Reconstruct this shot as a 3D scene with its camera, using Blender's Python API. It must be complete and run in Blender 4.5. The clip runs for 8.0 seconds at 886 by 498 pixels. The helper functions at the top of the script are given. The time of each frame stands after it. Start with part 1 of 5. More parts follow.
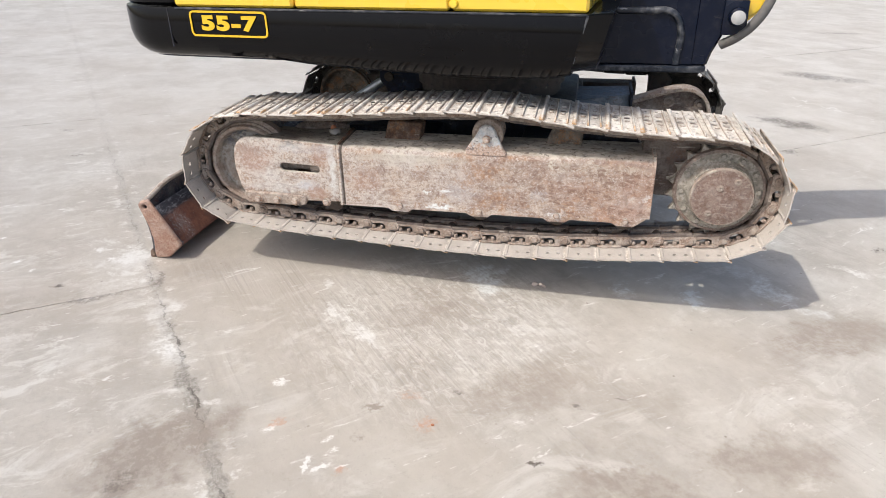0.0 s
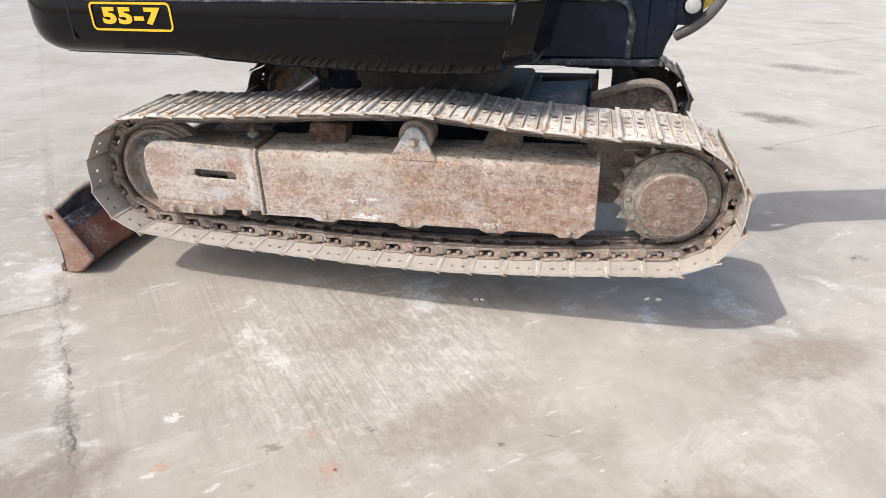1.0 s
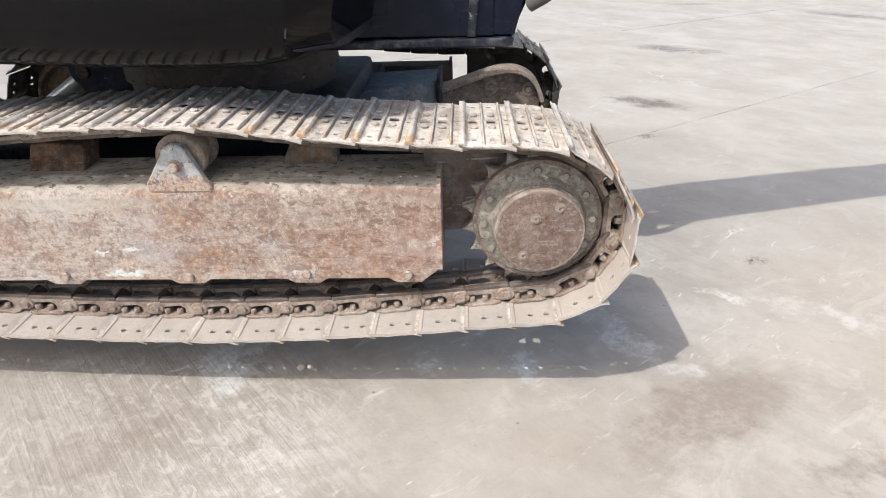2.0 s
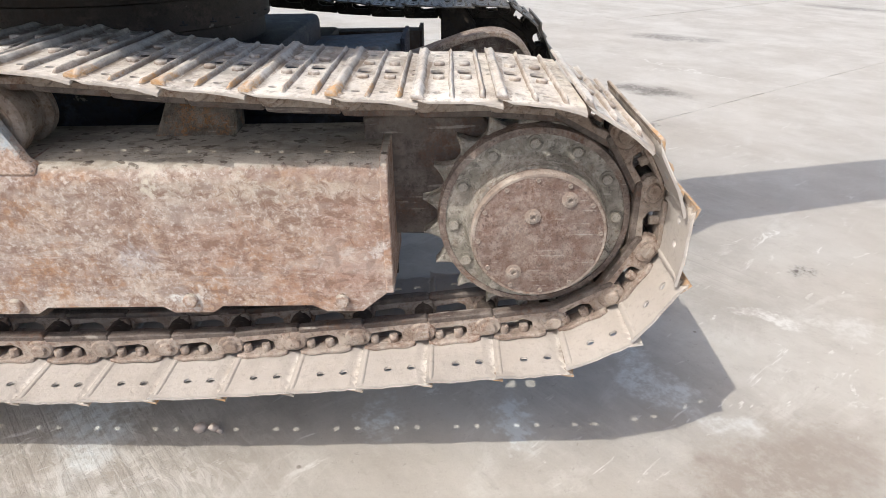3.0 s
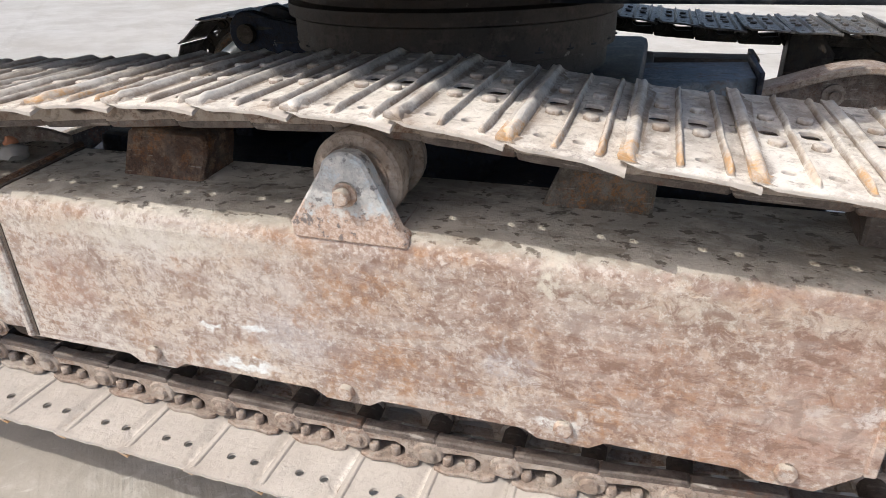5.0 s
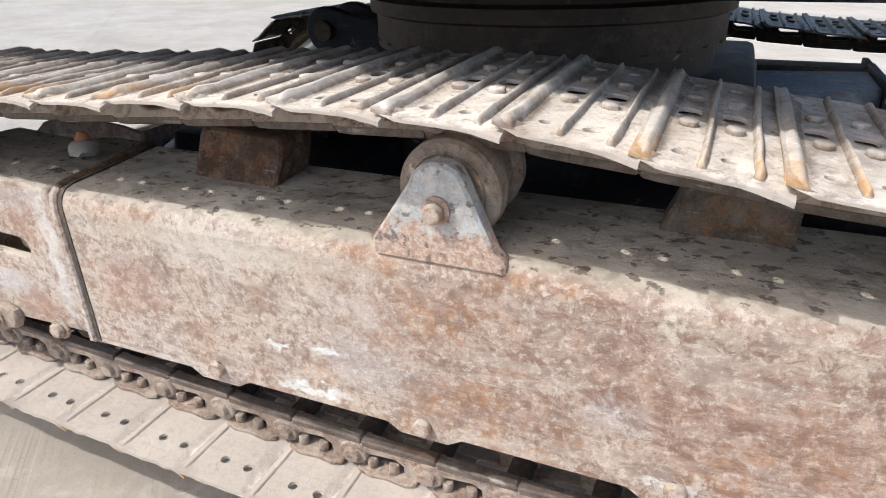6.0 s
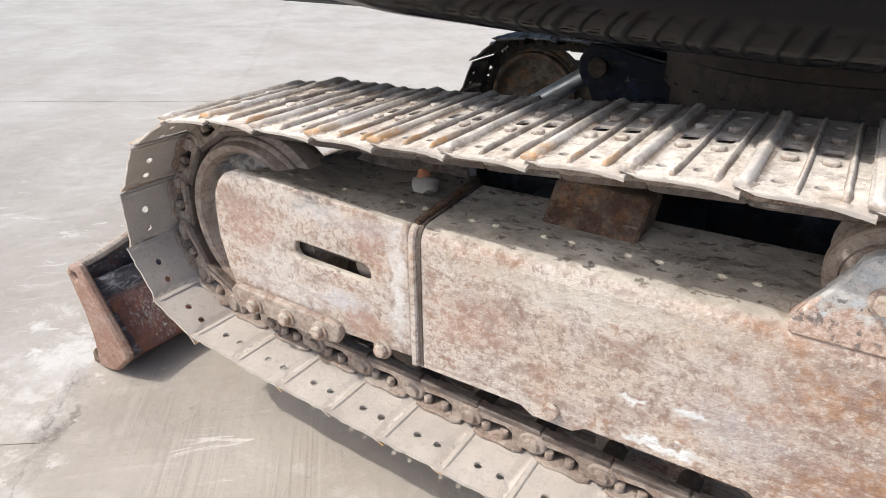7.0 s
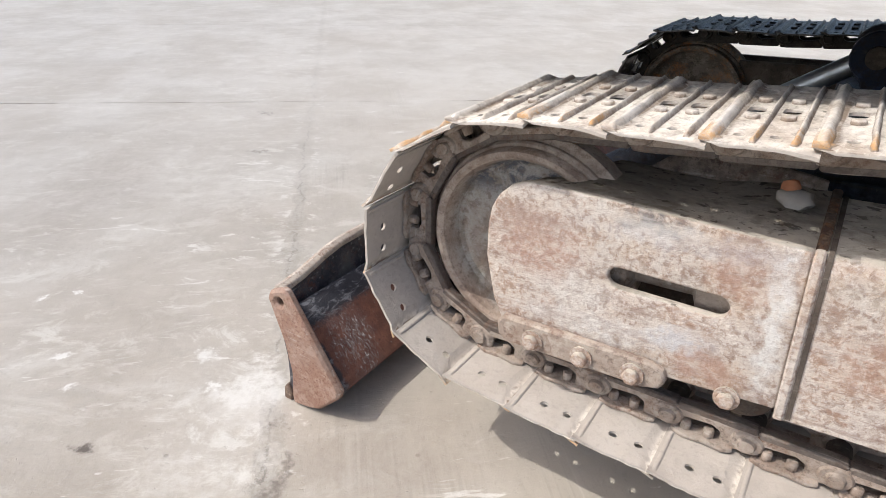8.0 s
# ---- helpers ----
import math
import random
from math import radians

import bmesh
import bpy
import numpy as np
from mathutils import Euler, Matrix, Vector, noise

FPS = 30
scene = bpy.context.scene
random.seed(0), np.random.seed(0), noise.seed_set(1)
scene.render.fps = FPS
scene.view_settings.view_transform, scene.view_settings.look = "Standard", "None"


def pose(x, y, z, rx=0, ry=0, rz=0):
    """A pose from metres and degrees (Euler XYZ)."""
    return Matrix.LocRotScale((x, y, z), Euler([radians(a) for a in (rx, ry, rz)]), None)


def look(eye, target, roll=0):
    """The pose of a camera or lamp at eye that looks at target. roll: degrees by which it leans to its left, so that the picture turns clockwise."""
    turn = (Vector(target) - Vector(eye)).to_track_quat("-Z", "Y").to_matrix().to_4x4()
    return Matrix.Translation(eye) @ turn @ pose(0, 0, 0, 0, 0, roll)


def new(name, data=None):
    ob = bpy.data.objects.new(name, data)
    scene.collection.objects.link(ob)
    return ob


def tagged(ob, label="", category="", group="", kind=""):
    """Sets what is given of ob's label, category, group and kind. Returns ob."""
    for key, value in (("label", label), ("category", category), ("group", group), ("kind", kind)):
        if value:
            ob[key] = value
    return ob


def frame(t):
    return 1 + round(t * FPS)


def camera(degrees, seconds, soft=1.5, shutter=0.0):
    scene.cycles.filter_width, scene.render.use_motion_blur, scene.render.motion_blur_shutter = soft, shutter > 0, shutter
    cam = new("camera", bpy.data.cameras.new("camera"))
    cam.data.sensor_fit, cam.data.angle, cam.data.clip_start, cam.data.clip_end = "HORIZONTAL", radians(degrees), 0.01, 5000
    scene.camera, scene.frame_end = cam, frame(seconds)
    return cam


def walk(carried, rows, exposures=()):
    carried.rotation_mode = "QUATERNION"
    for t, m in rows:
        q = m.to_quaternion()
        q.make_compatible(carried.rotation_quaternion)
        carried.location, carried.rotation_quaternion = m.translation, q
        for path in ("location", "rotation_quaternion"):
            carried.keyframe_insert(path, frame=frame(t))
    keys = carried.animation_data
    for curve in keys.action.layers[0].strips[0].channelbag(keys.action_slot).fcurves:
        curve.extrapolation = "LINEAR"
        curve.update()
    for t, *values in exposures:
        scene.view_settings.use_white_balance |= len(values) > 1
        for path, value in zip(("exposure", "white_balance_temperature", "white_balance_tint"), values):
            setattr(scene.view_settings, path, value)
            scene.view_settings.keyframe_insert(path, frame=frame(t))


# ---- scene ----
cam = camera(68.5, 8.0, soft=0.9)
PATH = [
    (0, (0.502, 0.023, 1.448), (0.146, 1.774, 0.549), 1.3),
    (0.5, (0.592, 0.115, 1.443), (0.23, 1.86, 0.535), 1.1),
    (1, (0.722, 0.334, 1.41), (0.367, 2.075, 0.494), 0.9),
    (1.5, (0.808, 0.67, 1.348), (0.61, 2.426, 0.412), 1.1),
    (2, (0.865, 1.008, 1.255), (0.826, 2.78, 0.328), 0.9),
    (2.2, (0.888, 1.208, 1.16), (0.871, 2.981, 0.233), 1.1),
    (3.3, (0.914, 1.536, 1.004), (0.926, 3.314, 0.09), 1.6),
    (3.5, (0.909, 1.548, 1.003), (0.924, 3.326, 0.087), 1.7),
    (4, (0.825, 1.564, 1.029), (0.833, 3.347, 0.122), 1.6),
    (4.5, (0.628, 1.67, 1.05), (0.458, 3.441, 0.135), 1.6),
    (5, (0.505, 1.825, 0.989), (-0.018, 3.53, 0.084), 0.8),
    (5.2, (0.471, 1.891, 0.956), (-0.171, 3.558, 0.056), 0.8),
    (6.3, (0.391, 1.908, 0.972), (-0.327, 3.547, 0.078), 1.0),
    (6.5, (0.344, 1.87, 0.995), (-0.45, 3.474, 0.102), 1.0),
    (7, (0.077, 1.745, 1.037), (-0.872, 3.256, 0.133), 1.5),
    (7.5, (-0.214, 1.653, 1.016), (-1.185, 3.151, 0.115), 1.2),
    (8, (-0.48, 1.63, 0.97), (-1.436, 3.136, 0.066), 1.1),
]
EXPOSURES = [(0, -0.27), (2, -0.26), (4.5, -0.24), (5.2, -0.18), (6.5, -0.13), (7.5, -0.14), (8, -0.20)]
walk(cam, [(t, look(eye, target, roll)) for t, eye, target, roll in PATH], EXPOSURES)

# ---- light ----
SUN_TO = Vector((-0.53, -0.53, 1.0)).normalized()
sun_data = bpy.data.lights.new("sun", "SUN")
sun_data.energy, sun_data.angle, sun_data.color = 3.2, radians(0.6), (1.0, 0.958, 0.89)
sun = new("sun", sun_data)
sun.matrix_world = look((SUN_TO * 30)[:], (0, 0, 0))

world = bpy.data.worlds.new("sky")
scene.world = world
world.use_nodes = True
wn, wl = world.node_tree.nodes, world.node_tree.links
sky = wn.new("ShaderNodeTexSky")
sky.sky_type, sky.sun_disc = "NISHITA", False
sky.sun_elevation = math.asin(SUN_TO.z)
sky.sun_rotation = math.atan2(SUN_TO.x, SUN_TO.y)
sky.air_density, sky.dust_density, sky.ozone_density = 1.0, 4.2, 1.0
wl.new(sky.outputs[0], wn["Background"].inputs[0])
wn["Background"].inputs[1].default_value = 0.22

# ---- materials ----
class Nodes:
    """Short-hand for building one node material."""

    def __init__(self, name):
        self.mat = bpy.data.materials.new(name)
        self.mat.use_nodes = True
        self.n, self.l = self.mat.node_tree.nodes, self.mat.node_tree.links
        self.bsdf = self.n["Principled BSDF"]
        self.coord = self.n.new("ShaderNodeTexCoord").outputs["Object"]

    def put(self, a, b):
        if hasattr(a, "links"):
            self.l.new(a, b)
        else:
            b.default_value = a

    def add(self, kind, **ins):
        node = self.n.new("ShaderNode" + kind)
        for key, value in ins.items():
            self.put(value, node.inputs[key])
        return node

    def math(self, op, a, b=0.0, c=0.0):
        node = self.n.new("ShaderNodeMath")
        node.operation = op
        self.put(a, node.inputs[0]), self.put(b, node.inputs[1]), self.put(c, node.inputs[2])
        return node.outputs[0]

    def vec(self, op, a, b=(0, 0, 0)):
        node = self.n.new("ShaderNodeVectorMath")
        node.operation = op
        self.put(a, node.inputs[0]), self.put(b, node.inputs[1])
        return node.outputs["Value"] if op in ("LENGTH", "DOT_PRODUCT", "DISTANCE") else node.outputs[0]

    def noise(self, scale, detail=4.0, rough=0.55, at=None, stretch=None, dist=0.0):
        at = at or self.coord
        if stretch:
            at = self.vec("MULTIPLY", at, stretch)
        node = self.add("TexNoise", Vector=at, Scale=scale, Detail=detail, Roughness=rough, Distortion=dist)
        return node.outputs["Fac"]

    def cells(self, scale, at=None):
        return self.add("TexVoronoi", Vector=at or self.coord, Scale=scale).outputs["Distance"]

    def step(self, value, lo, hi, a=0.0, b=1.0):
        node = self.n.new("ShaderNodeMapRange")
        node.interpolation_type = "SMOOTHSTEP"
        for key, v in (("Value", value), ("From Min", lo), ("From Max", hi), ("To Min", a), ("To Max", b)):
            self.put(v, node.inputs[key])
        return node.outputs[0]

    def mix(self, fac, a, b, blend="MIX"):
        node = self.n.new("ShaderNodeMix")
        node.data_type, node.blend_type = "RGBA", blend
        self.put(fac, node.inputs[0])
        for v, sock in ((a, node.inputs[6]), (b, node.inputs[7])):
            self.put((*v, 1.0) if isinstance(v, tuple) and len(v) == 3 else v, sock)
        return node.outputs[2]

    def bump(self, height, strength=0.4, distance=0.003, normal=None):
        node = self.add("Bump", Height=height, Strength=strength, Distance=distance)
        if normal is not None:
            self.l.new(normal, node.inputs["Normal"])
        return node.outputs[0]

    def random(self):
        return self.n.new("ShaderNodeObjectInfo").outputs["Random"]

    def done(self, color=None, rough=None, metal=None, normal=None, coat=None):
        for key, v in (("Base Color", color), ("Roughness", rough), ("Metallic", metal), ("Normal", normal), ("Coat Weight", coat)):
            if v is not None:
                self.put((*v, 1.0) if isinstance(v, tuple) and len(v) == 3 else v, self.bsdf.inputs[key])
        return self.mat


def shifted(m):
    """Object coordinates moved by a random amount for each object."""
    r = m.random()
    off = m.add("CombineXYZ", X=m.math("MULTIPLY", r, 17.0), Y=m.math("MULTIPLY", r, 31.0), Z=m.math("MULTIPLY", r, 7.0))
    return m.vec("ADD", m.coord, off.outputs[0])


def worn(name, main, light, dark, rust=(0.20, 0.085, 0.04), dust=(0.50, 0.455, 0.40), scale=1.0, lightness=0.5, rusty=0.5, dusty=0.4, rough=0.82, relief=0.5, streak=(1, 1, 1), vary=False):
    """Old, dirty steel: paint worn in patches, rust flecks, clinging dust and scratches."""
    m = Nodes(name)
    at = shifted(m) if vary else m.coord
    big = m.noise(3.0 * scale, 5, 0.65, at)
    mid = m.noise(16 * scale, 9, 0.72, at, streak)
    fine = m.noise(58 * scale, 8, 0.78, at)
    grit = m.noise(240 * scale, 4, 0.75, at)
    color = m.mix(m.step(mid, 0.60 - 0.3 * lightness, 0.72 - 0.22 * lightness), main, light)
    color = m.mix(m.step(fine, 0.49, 0.63, 0.0, 0.8), color, dark)
    color = m.mix(m.step(grit, 0.52, 0.68, 0.0, 0.5), color, dark)
    patch = m.step(m.noise(7 * scale, 7, 0.7, m.vec("ADD", at, (8.1, 2.7, 1.2))), 0.48, 0.60)
    color = m.mix(m.math("MULTIPLY", m.math("MULTIPLY", m.step(fine, 0.44, 0.56), patch), rusty), color, rust)
    cling = m.step(m.math("ADD", m.math("MULTIPLY", m.noise(5.5 * scale, 8, 0.75, m.vec("ADD", at, (3.1, 1.7, 5.2))), 0.75), m.math("MULTIPLY", grit, 0.25)), 0.45, 0.58)
    color = m.mix(m.math("MULTIPLY", cling, dusty), color, dust)
    color = m.mix(m.step(big, 0.42, 0.68, 0.0, 0.3), color, dark)
    scratch = m.noise(52 * scale, 3, 0.5, m.vec("ADD", at, (1.3, 4.1, 2.2)), (0.10, 1.0, 1.5))
    color = m.mix(m.math("MULTIPLY", m.step(scratch, 0.62, 0.70, 0.0, 0.6), m.step(mid, 0.42, 0.55)), color, dust)
    pale = m.step(m.noise(21 * scale, 6, 0.7, m.vec("ADD", at, (5.0, 0.3, 9.0))), 0.665, 0.70)
    color = m.mix(m.math("MULTIPLY", pale, 0.75 * dusty), color, (0.70, 0.66, 0.61))
    height = m.math("ADD", m.math("MULTIPLY", fine, 1.0), m.math("ADD", m.math("MULTIPLY", grit, 0.4), m.math("MULTIPLY", mid, 1.2)))
    return m.done(color, m.step(mid, 0.3, 0.7, rough - 0.12, min(1.0, rough + 0.1)), 0.0, m.bump(height, relief, 0.005))


def frame_steel():
    """Old brown paint, scoured, mottled with rust and lime, dusty on all that faces up."""
    m = Nodes("worn_brown_frame_paint")
    at = m.coord
    blot, spot = m.noise(42, 4, 0.62, at, (0.85, 1, 1), 0.4), m.noise(78, 6, 0.7, m.vec("ADD", at, (4.2, 8.0, 1.1)), None, 0.5)
    fine, grit = m.noise(170, 5, 0.72, at), m.noise(430, 3, 0.7, at)
    big, cloud = m.noise(2.3, 5, 0.6, at), m.noise(9, 6, 0.68, m.vec("ADD", at, (1, 6, 2)), (0.8, 1, 1), 0.6)
    sep = m.add("SeparateXYZ", Vector=at)
    along = m.math("ADD", m.step(sep.outputs[0], -0.75, 0.75), m.math("MULTIPLY", m.math("SUBTRACT", big, 0.5), 0.9))
    color = m.mix(m.step(along, 0.05, 0.95), (0.59, 0.512, 0.45), (0.395, 0.270, 0.208))
    color = m.mix(m.step(cloud, 0.42, 0.66, 0.0, 0.45), color, (0.62, 0.54, 0.465))
    color = m.mix(m.step(m.noise(11, 5, 0.65, m.vec("ADD", at, (7, 1, 4)), (0.7, 1, 1)), 0.47, 0.68, 0.0, 0.45), color, (0.34, 0.245, 0.22))
    color = m.mix(m.step(m.noise(5.5, 6, 0.68, m.vec("ADD", at, (5, 5, 1))), 0.44, 0.62, 0.0, 0.5), color, (0.50, 0.35, 0.24))
    color = m.mix(m.step(blot, 0.47, 0.64, 0.0, 0.68), color, (0.265, 0.175, 0.135))
    color = m.mix(m.step(spot, 0.48, 0.62, 0.0, 0.72), color, (0.235, 0.145, 0.108))
    color = m.mix(m.step(m.noise(92, 6, 0.72, m.vec("ADD", at, (9, 3, 3))), 0.49, 0.62, 0.0, 0.62), color, (0.68, 0.61, 0.55))
    orange = m.math("MULTIPLY", m.step(m.noise(10, 7, 0.72, m.vec("ADD", at, (2, 5, 9))), 0.47, 0.60), m.step(spot, 0.40, 0.56, 0.0, 0.7))
    color = m.mix(m.math("MULTIPLY", orange, m.step(sep.outputs[0], -0.5, 0.3, 0.4, 1.0)), color, (0.42, 0.215, 0.105))
    # scour marks along the machine's length, mostly low on the side
    scratch = m.noise(60, 5, 0.65, at, (0.13, 1.0, 1.2), 0.5)
    low = m.step(sep.outputs[2], 0.07, -0.06, 0.25, 1.0)
    color = m.mix(m.math("MULTIPLY", m.step(scratch, 0.56, 0.68, 0.0, 0.5), m.math("MULTIPLY", low, m.step(big, 0.36, 0.55))), color, (0.64, 0.57, 0.515))
    color = m.mix(m.math("MULTIPLY", m.step(scratch, 0.44, 0.36, 0.0, 0.5), low), color, (0.26, 0.165, 0.135))
    # lime and old paint in patches: along, up, half length, half height, strength, colour
    lime, sky_blue, tan, ruddy, grime = (0.78, 0.765, 0.735), (0.60, 0.61, 0.64), (0.60, 0.53, 0.44), (0.40, 0.235, 0.175), (0.17, 0.145, 0.135)
    warp = m.vec("MULTIPLY", m.vec("SUBTRACT", m.add("TexNoise", Vector=at, Scale=38.0, Detail=4.0).outputs["Color"], (0.5, 0.5, 0.5)), (0.07, 0.0, 0.07))
    for u, w, a, b, power, tint in (
        (-0.09, -0.046, 0.022, 0.010, 1.3, lime), (-0.165, -0.052, 0.014, 0.007, 1.0, lime), (-0.115, -0.119, 0.055, 0.010, 1.3, lime), (-0.02, -0.055, 0.07, 0.035, 0.3, sky_blue),
        (0.723, -0.030, 0.015, 0.010, 1.4, lime), (0.672, -0.033, 0.016, 0.007, 0.9, lime), (0.307, -0.045, 0.035, 0.030, 0.35, sky_blue), (0.300, -0.020, 0.006, 0.016, 1.0, lime),
        (0.38, -0.122, 0.035, 0.015, 0.8, lime), (0.352, 0.115, 0.010, 0.050, 1.0, tan), (-0.84, -0.075, 0.13, 0.022, 0.4, lime), (-0.70, -0.06, 0.05, 0.02, 0.6, sky_blue),
        (-0.94, 0.045, 0.08, 0.06, 0.7, ruddy), (-0.62, 0.07, 0.05, 0.04, 0.6, ruddy), (-0.75, 0.120, 0.05, 0.014, 1.0, grime), (-0.88, -0.02, 0.07, 0.03, 0.25, lime), (-0.66, -0.095, 0.05, 0.025, 0.6, ruddy), (0.69, 0.0, 0.07, 0.12, 0.6, ruddy), (0.60, -0.09, 0.14, 0.05, 0.5, ruddy), (0.45, -0.02, 0.12, 0.05, 0.35, ruddy), (-0.43, -0.02, 0.07, 0.05, 0.5, ruddy),
        (-0.70, 0.105, 0.16, 0.018, 0.35, sky_blue), (0.55, 0.085, 0.20, 0.022, 0.55, tan), (-0.25, 0.085, 0.26, 0.022, 0.6, tan), (-0.58, 0.02, 0.016, 0.12, 0.6, lime),
    ):
        off = m.vec("MULTIPLY", m.vec("SUBTRACT", m.vec("ADD", at, warp), (u, 0, w)), (1 / a, 0, 1 / b))
        mask = m.math("MULTIPLY", m.step(m.vec("LENGTH", off), 1.4, 0.5), m.step(m.math("ADD", spot, cloud), 0.80, 1.08, 0.2, 1.0))
        color = m.mix(m.math("MINIMUM", m.math("MULTIPLY", mask, power), 1.0), color, tint)
    color = m.mix(m.step(fine, 0.50, 0.68, 0.0, 0.32), color, (0.20, 0.135, 0.11))
    color = m.mix(m.step(grit, 0.54, 0.70, 0.0, 0.28), color, (0.17, 0.11, 0.085))
    leopard = m.noise(40, 6, 0.74, m.vec("ADD", at, (8, 1, 2)), (0.8, 1.0, 1.0), 0.6)
    color = m.mix(m.math("MULTIPLY", m.step(leopard, 0.49, 0.60, 0.0, 0.75), m.step(along, 0.35, 0.85, 0.12, 1.0)), color, (0.215, 0.122, 0.086))
    color = m.mix(m.math("MULTIPLY", m.step(leopard, 0.43, 0.33, 0.0, 0.6), m.step(along, 0.35, 0.85, 0.2, 1.0)), color, (0.60, 0.47, 0.385))
    smear = m.noise(17, 7, 0.7, m.vec("ADD", at, (3, 2, 6)), (0.28, 1.0, 1.0), 0.5)
    color = m.mix(m.math("MULTIPLY", m.step(smear, 0.51, 0.65, 0.0, 0.5), m.step(along, 0.4, 0.9, 1.0, 0.45)), color, (0.62, 0.555, 0.50))
    color = m.mix(m.step(smear, 0.47, 0.34, 0.0, 0.5), color, (0.29, 0.20, 0.165))
    color = m.mix(1.0, color, (1.04, 1.095, 1.13), "MULTIPLY")
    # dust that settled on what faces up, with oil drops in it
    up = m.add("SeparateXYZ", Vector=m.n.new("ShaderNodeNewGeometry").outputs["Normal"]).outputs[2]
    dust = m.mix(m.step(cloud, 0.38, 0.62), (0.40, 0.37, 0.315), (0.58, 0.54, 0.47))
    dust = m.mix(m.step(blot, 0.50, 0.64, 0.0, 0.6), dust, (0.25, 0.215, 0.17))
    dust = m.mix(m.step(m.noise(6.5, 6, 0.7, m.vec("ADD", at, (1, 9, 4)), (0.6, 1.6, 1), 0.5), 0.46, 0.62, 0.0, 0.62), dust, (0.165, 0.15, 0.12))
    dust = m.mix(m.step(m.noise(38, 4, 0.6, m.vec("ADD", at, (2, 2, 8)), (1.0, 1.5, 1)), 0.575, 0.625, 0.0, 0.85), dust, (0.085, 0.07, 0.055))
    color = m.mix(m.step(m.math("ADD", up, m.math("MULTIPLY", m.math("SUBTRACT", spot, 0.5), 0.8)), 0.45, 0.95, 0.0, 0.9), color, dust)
    height = m.math("ADD", fine, m.math("ADD", m.math("MULTIPLY", grit, 0.4), m.math("MULTIPLY", blot, 1.2)))
    return m.done(color, m.step(cloud, 0.3, 0.7, 0.72, 0.92), 0.0, m.bump(height, 0.5, 0.005))


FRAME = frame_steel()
LUG = worn("grey_brown_lug_steel", (0.145, 0.115, 0.09), (0.29, 0.255, 0.205), (0.055, 0.045, 0.038), rust=(0.42, 0.19, 0.07), lightness=0.45, rusty=0.95, dusty=0.3, scale=3.0, relief=0.9)
IDLER = worn("tan_dusty_idler_steel", (0.335, 0.265, 0.218), (0.48, 0.41, 0.35), (0.165, 0.12, 0.098), lightness=0.55, rusty=0.4, dusty=0.35, scale=1.4)
LINK = worn("dusty_brown_steel", (0.30, 0.23, 0.185), (0.45, 0.375, 0.32), (0.115, 0.085, 0.066), lightness=0.6, dusty=0.5, scale=1.6, vary=True)
RAIL = worn("dark_polished_rail_steel", (0.105, 0.080, 0.068), (0.19, 0.155, 0.135), (0.05, 0.038, 0.032), lightness=0.5, rusty=0.4, dusty=0.15, scale=1.8, rough=0.5, vary=True)
GREYGREEN = worn("dusty_grey_green_steel", (0.245, 0.228, 0.19), (0.45, 0.42, 0.37), (0.10, 0.09, 0.075), rust=(0.22, 0.13, 0.08), lightness=0.55, rusty=0.4, scale=2.0)
CAP = worn("red_brown_cover_steel", (0.23, 0.148, 0.118), (0.37, 0.285, 0.24), (0.10, 0.062, 0.052), rust=(0.20, 0.10, 0.06), lightness=0.5, rusty=0.5, dusty=0.28, scale=3.0, rough=0.7, relief=0.7)
RUST = worn("deep_rust_steel", (0.135, 0.072, 0.045), (0.33, 0.215, 0.14), (0.045, 0.026, 0.02), rust=(0.36, 0.15, 0.055), lightness=0.42, rusty=0.9, dusty=0.18, scale=3.0, relief=0.9)
TOPEDGE = worn("worn_pale_blade_lip", (0.44, 0.385, 0.335), (0.58, 0.53, 0.47), (0.24, 0.17, 0.14), lightness=0.6, dusty=0.5, scale=1.6)
BLADEBACK = worn("blue_black_blade_paint", (0.028, 0.030, 0.044), (0.11, 0.115, 0.14), (0.012, 0.012, 0.017), rust=(0.17, 0.06, 0.035), dust=(0.36, 0.36, 0.38), lightness=0.25, rusty=0.6, dusty=0.25, scale=1.6, rough=0.5)
EDGE = worn("worn_pink_blade_edge", (0.375, 0.225, 0.168), (0.48, 0.34, 0.27), (0.22, 0.115, 0.085), dust=(0.56, 0.48, 0.42), lightness=0.5, rusty=0.35, dusty=0.3, scale=2.4, relief=0.8)


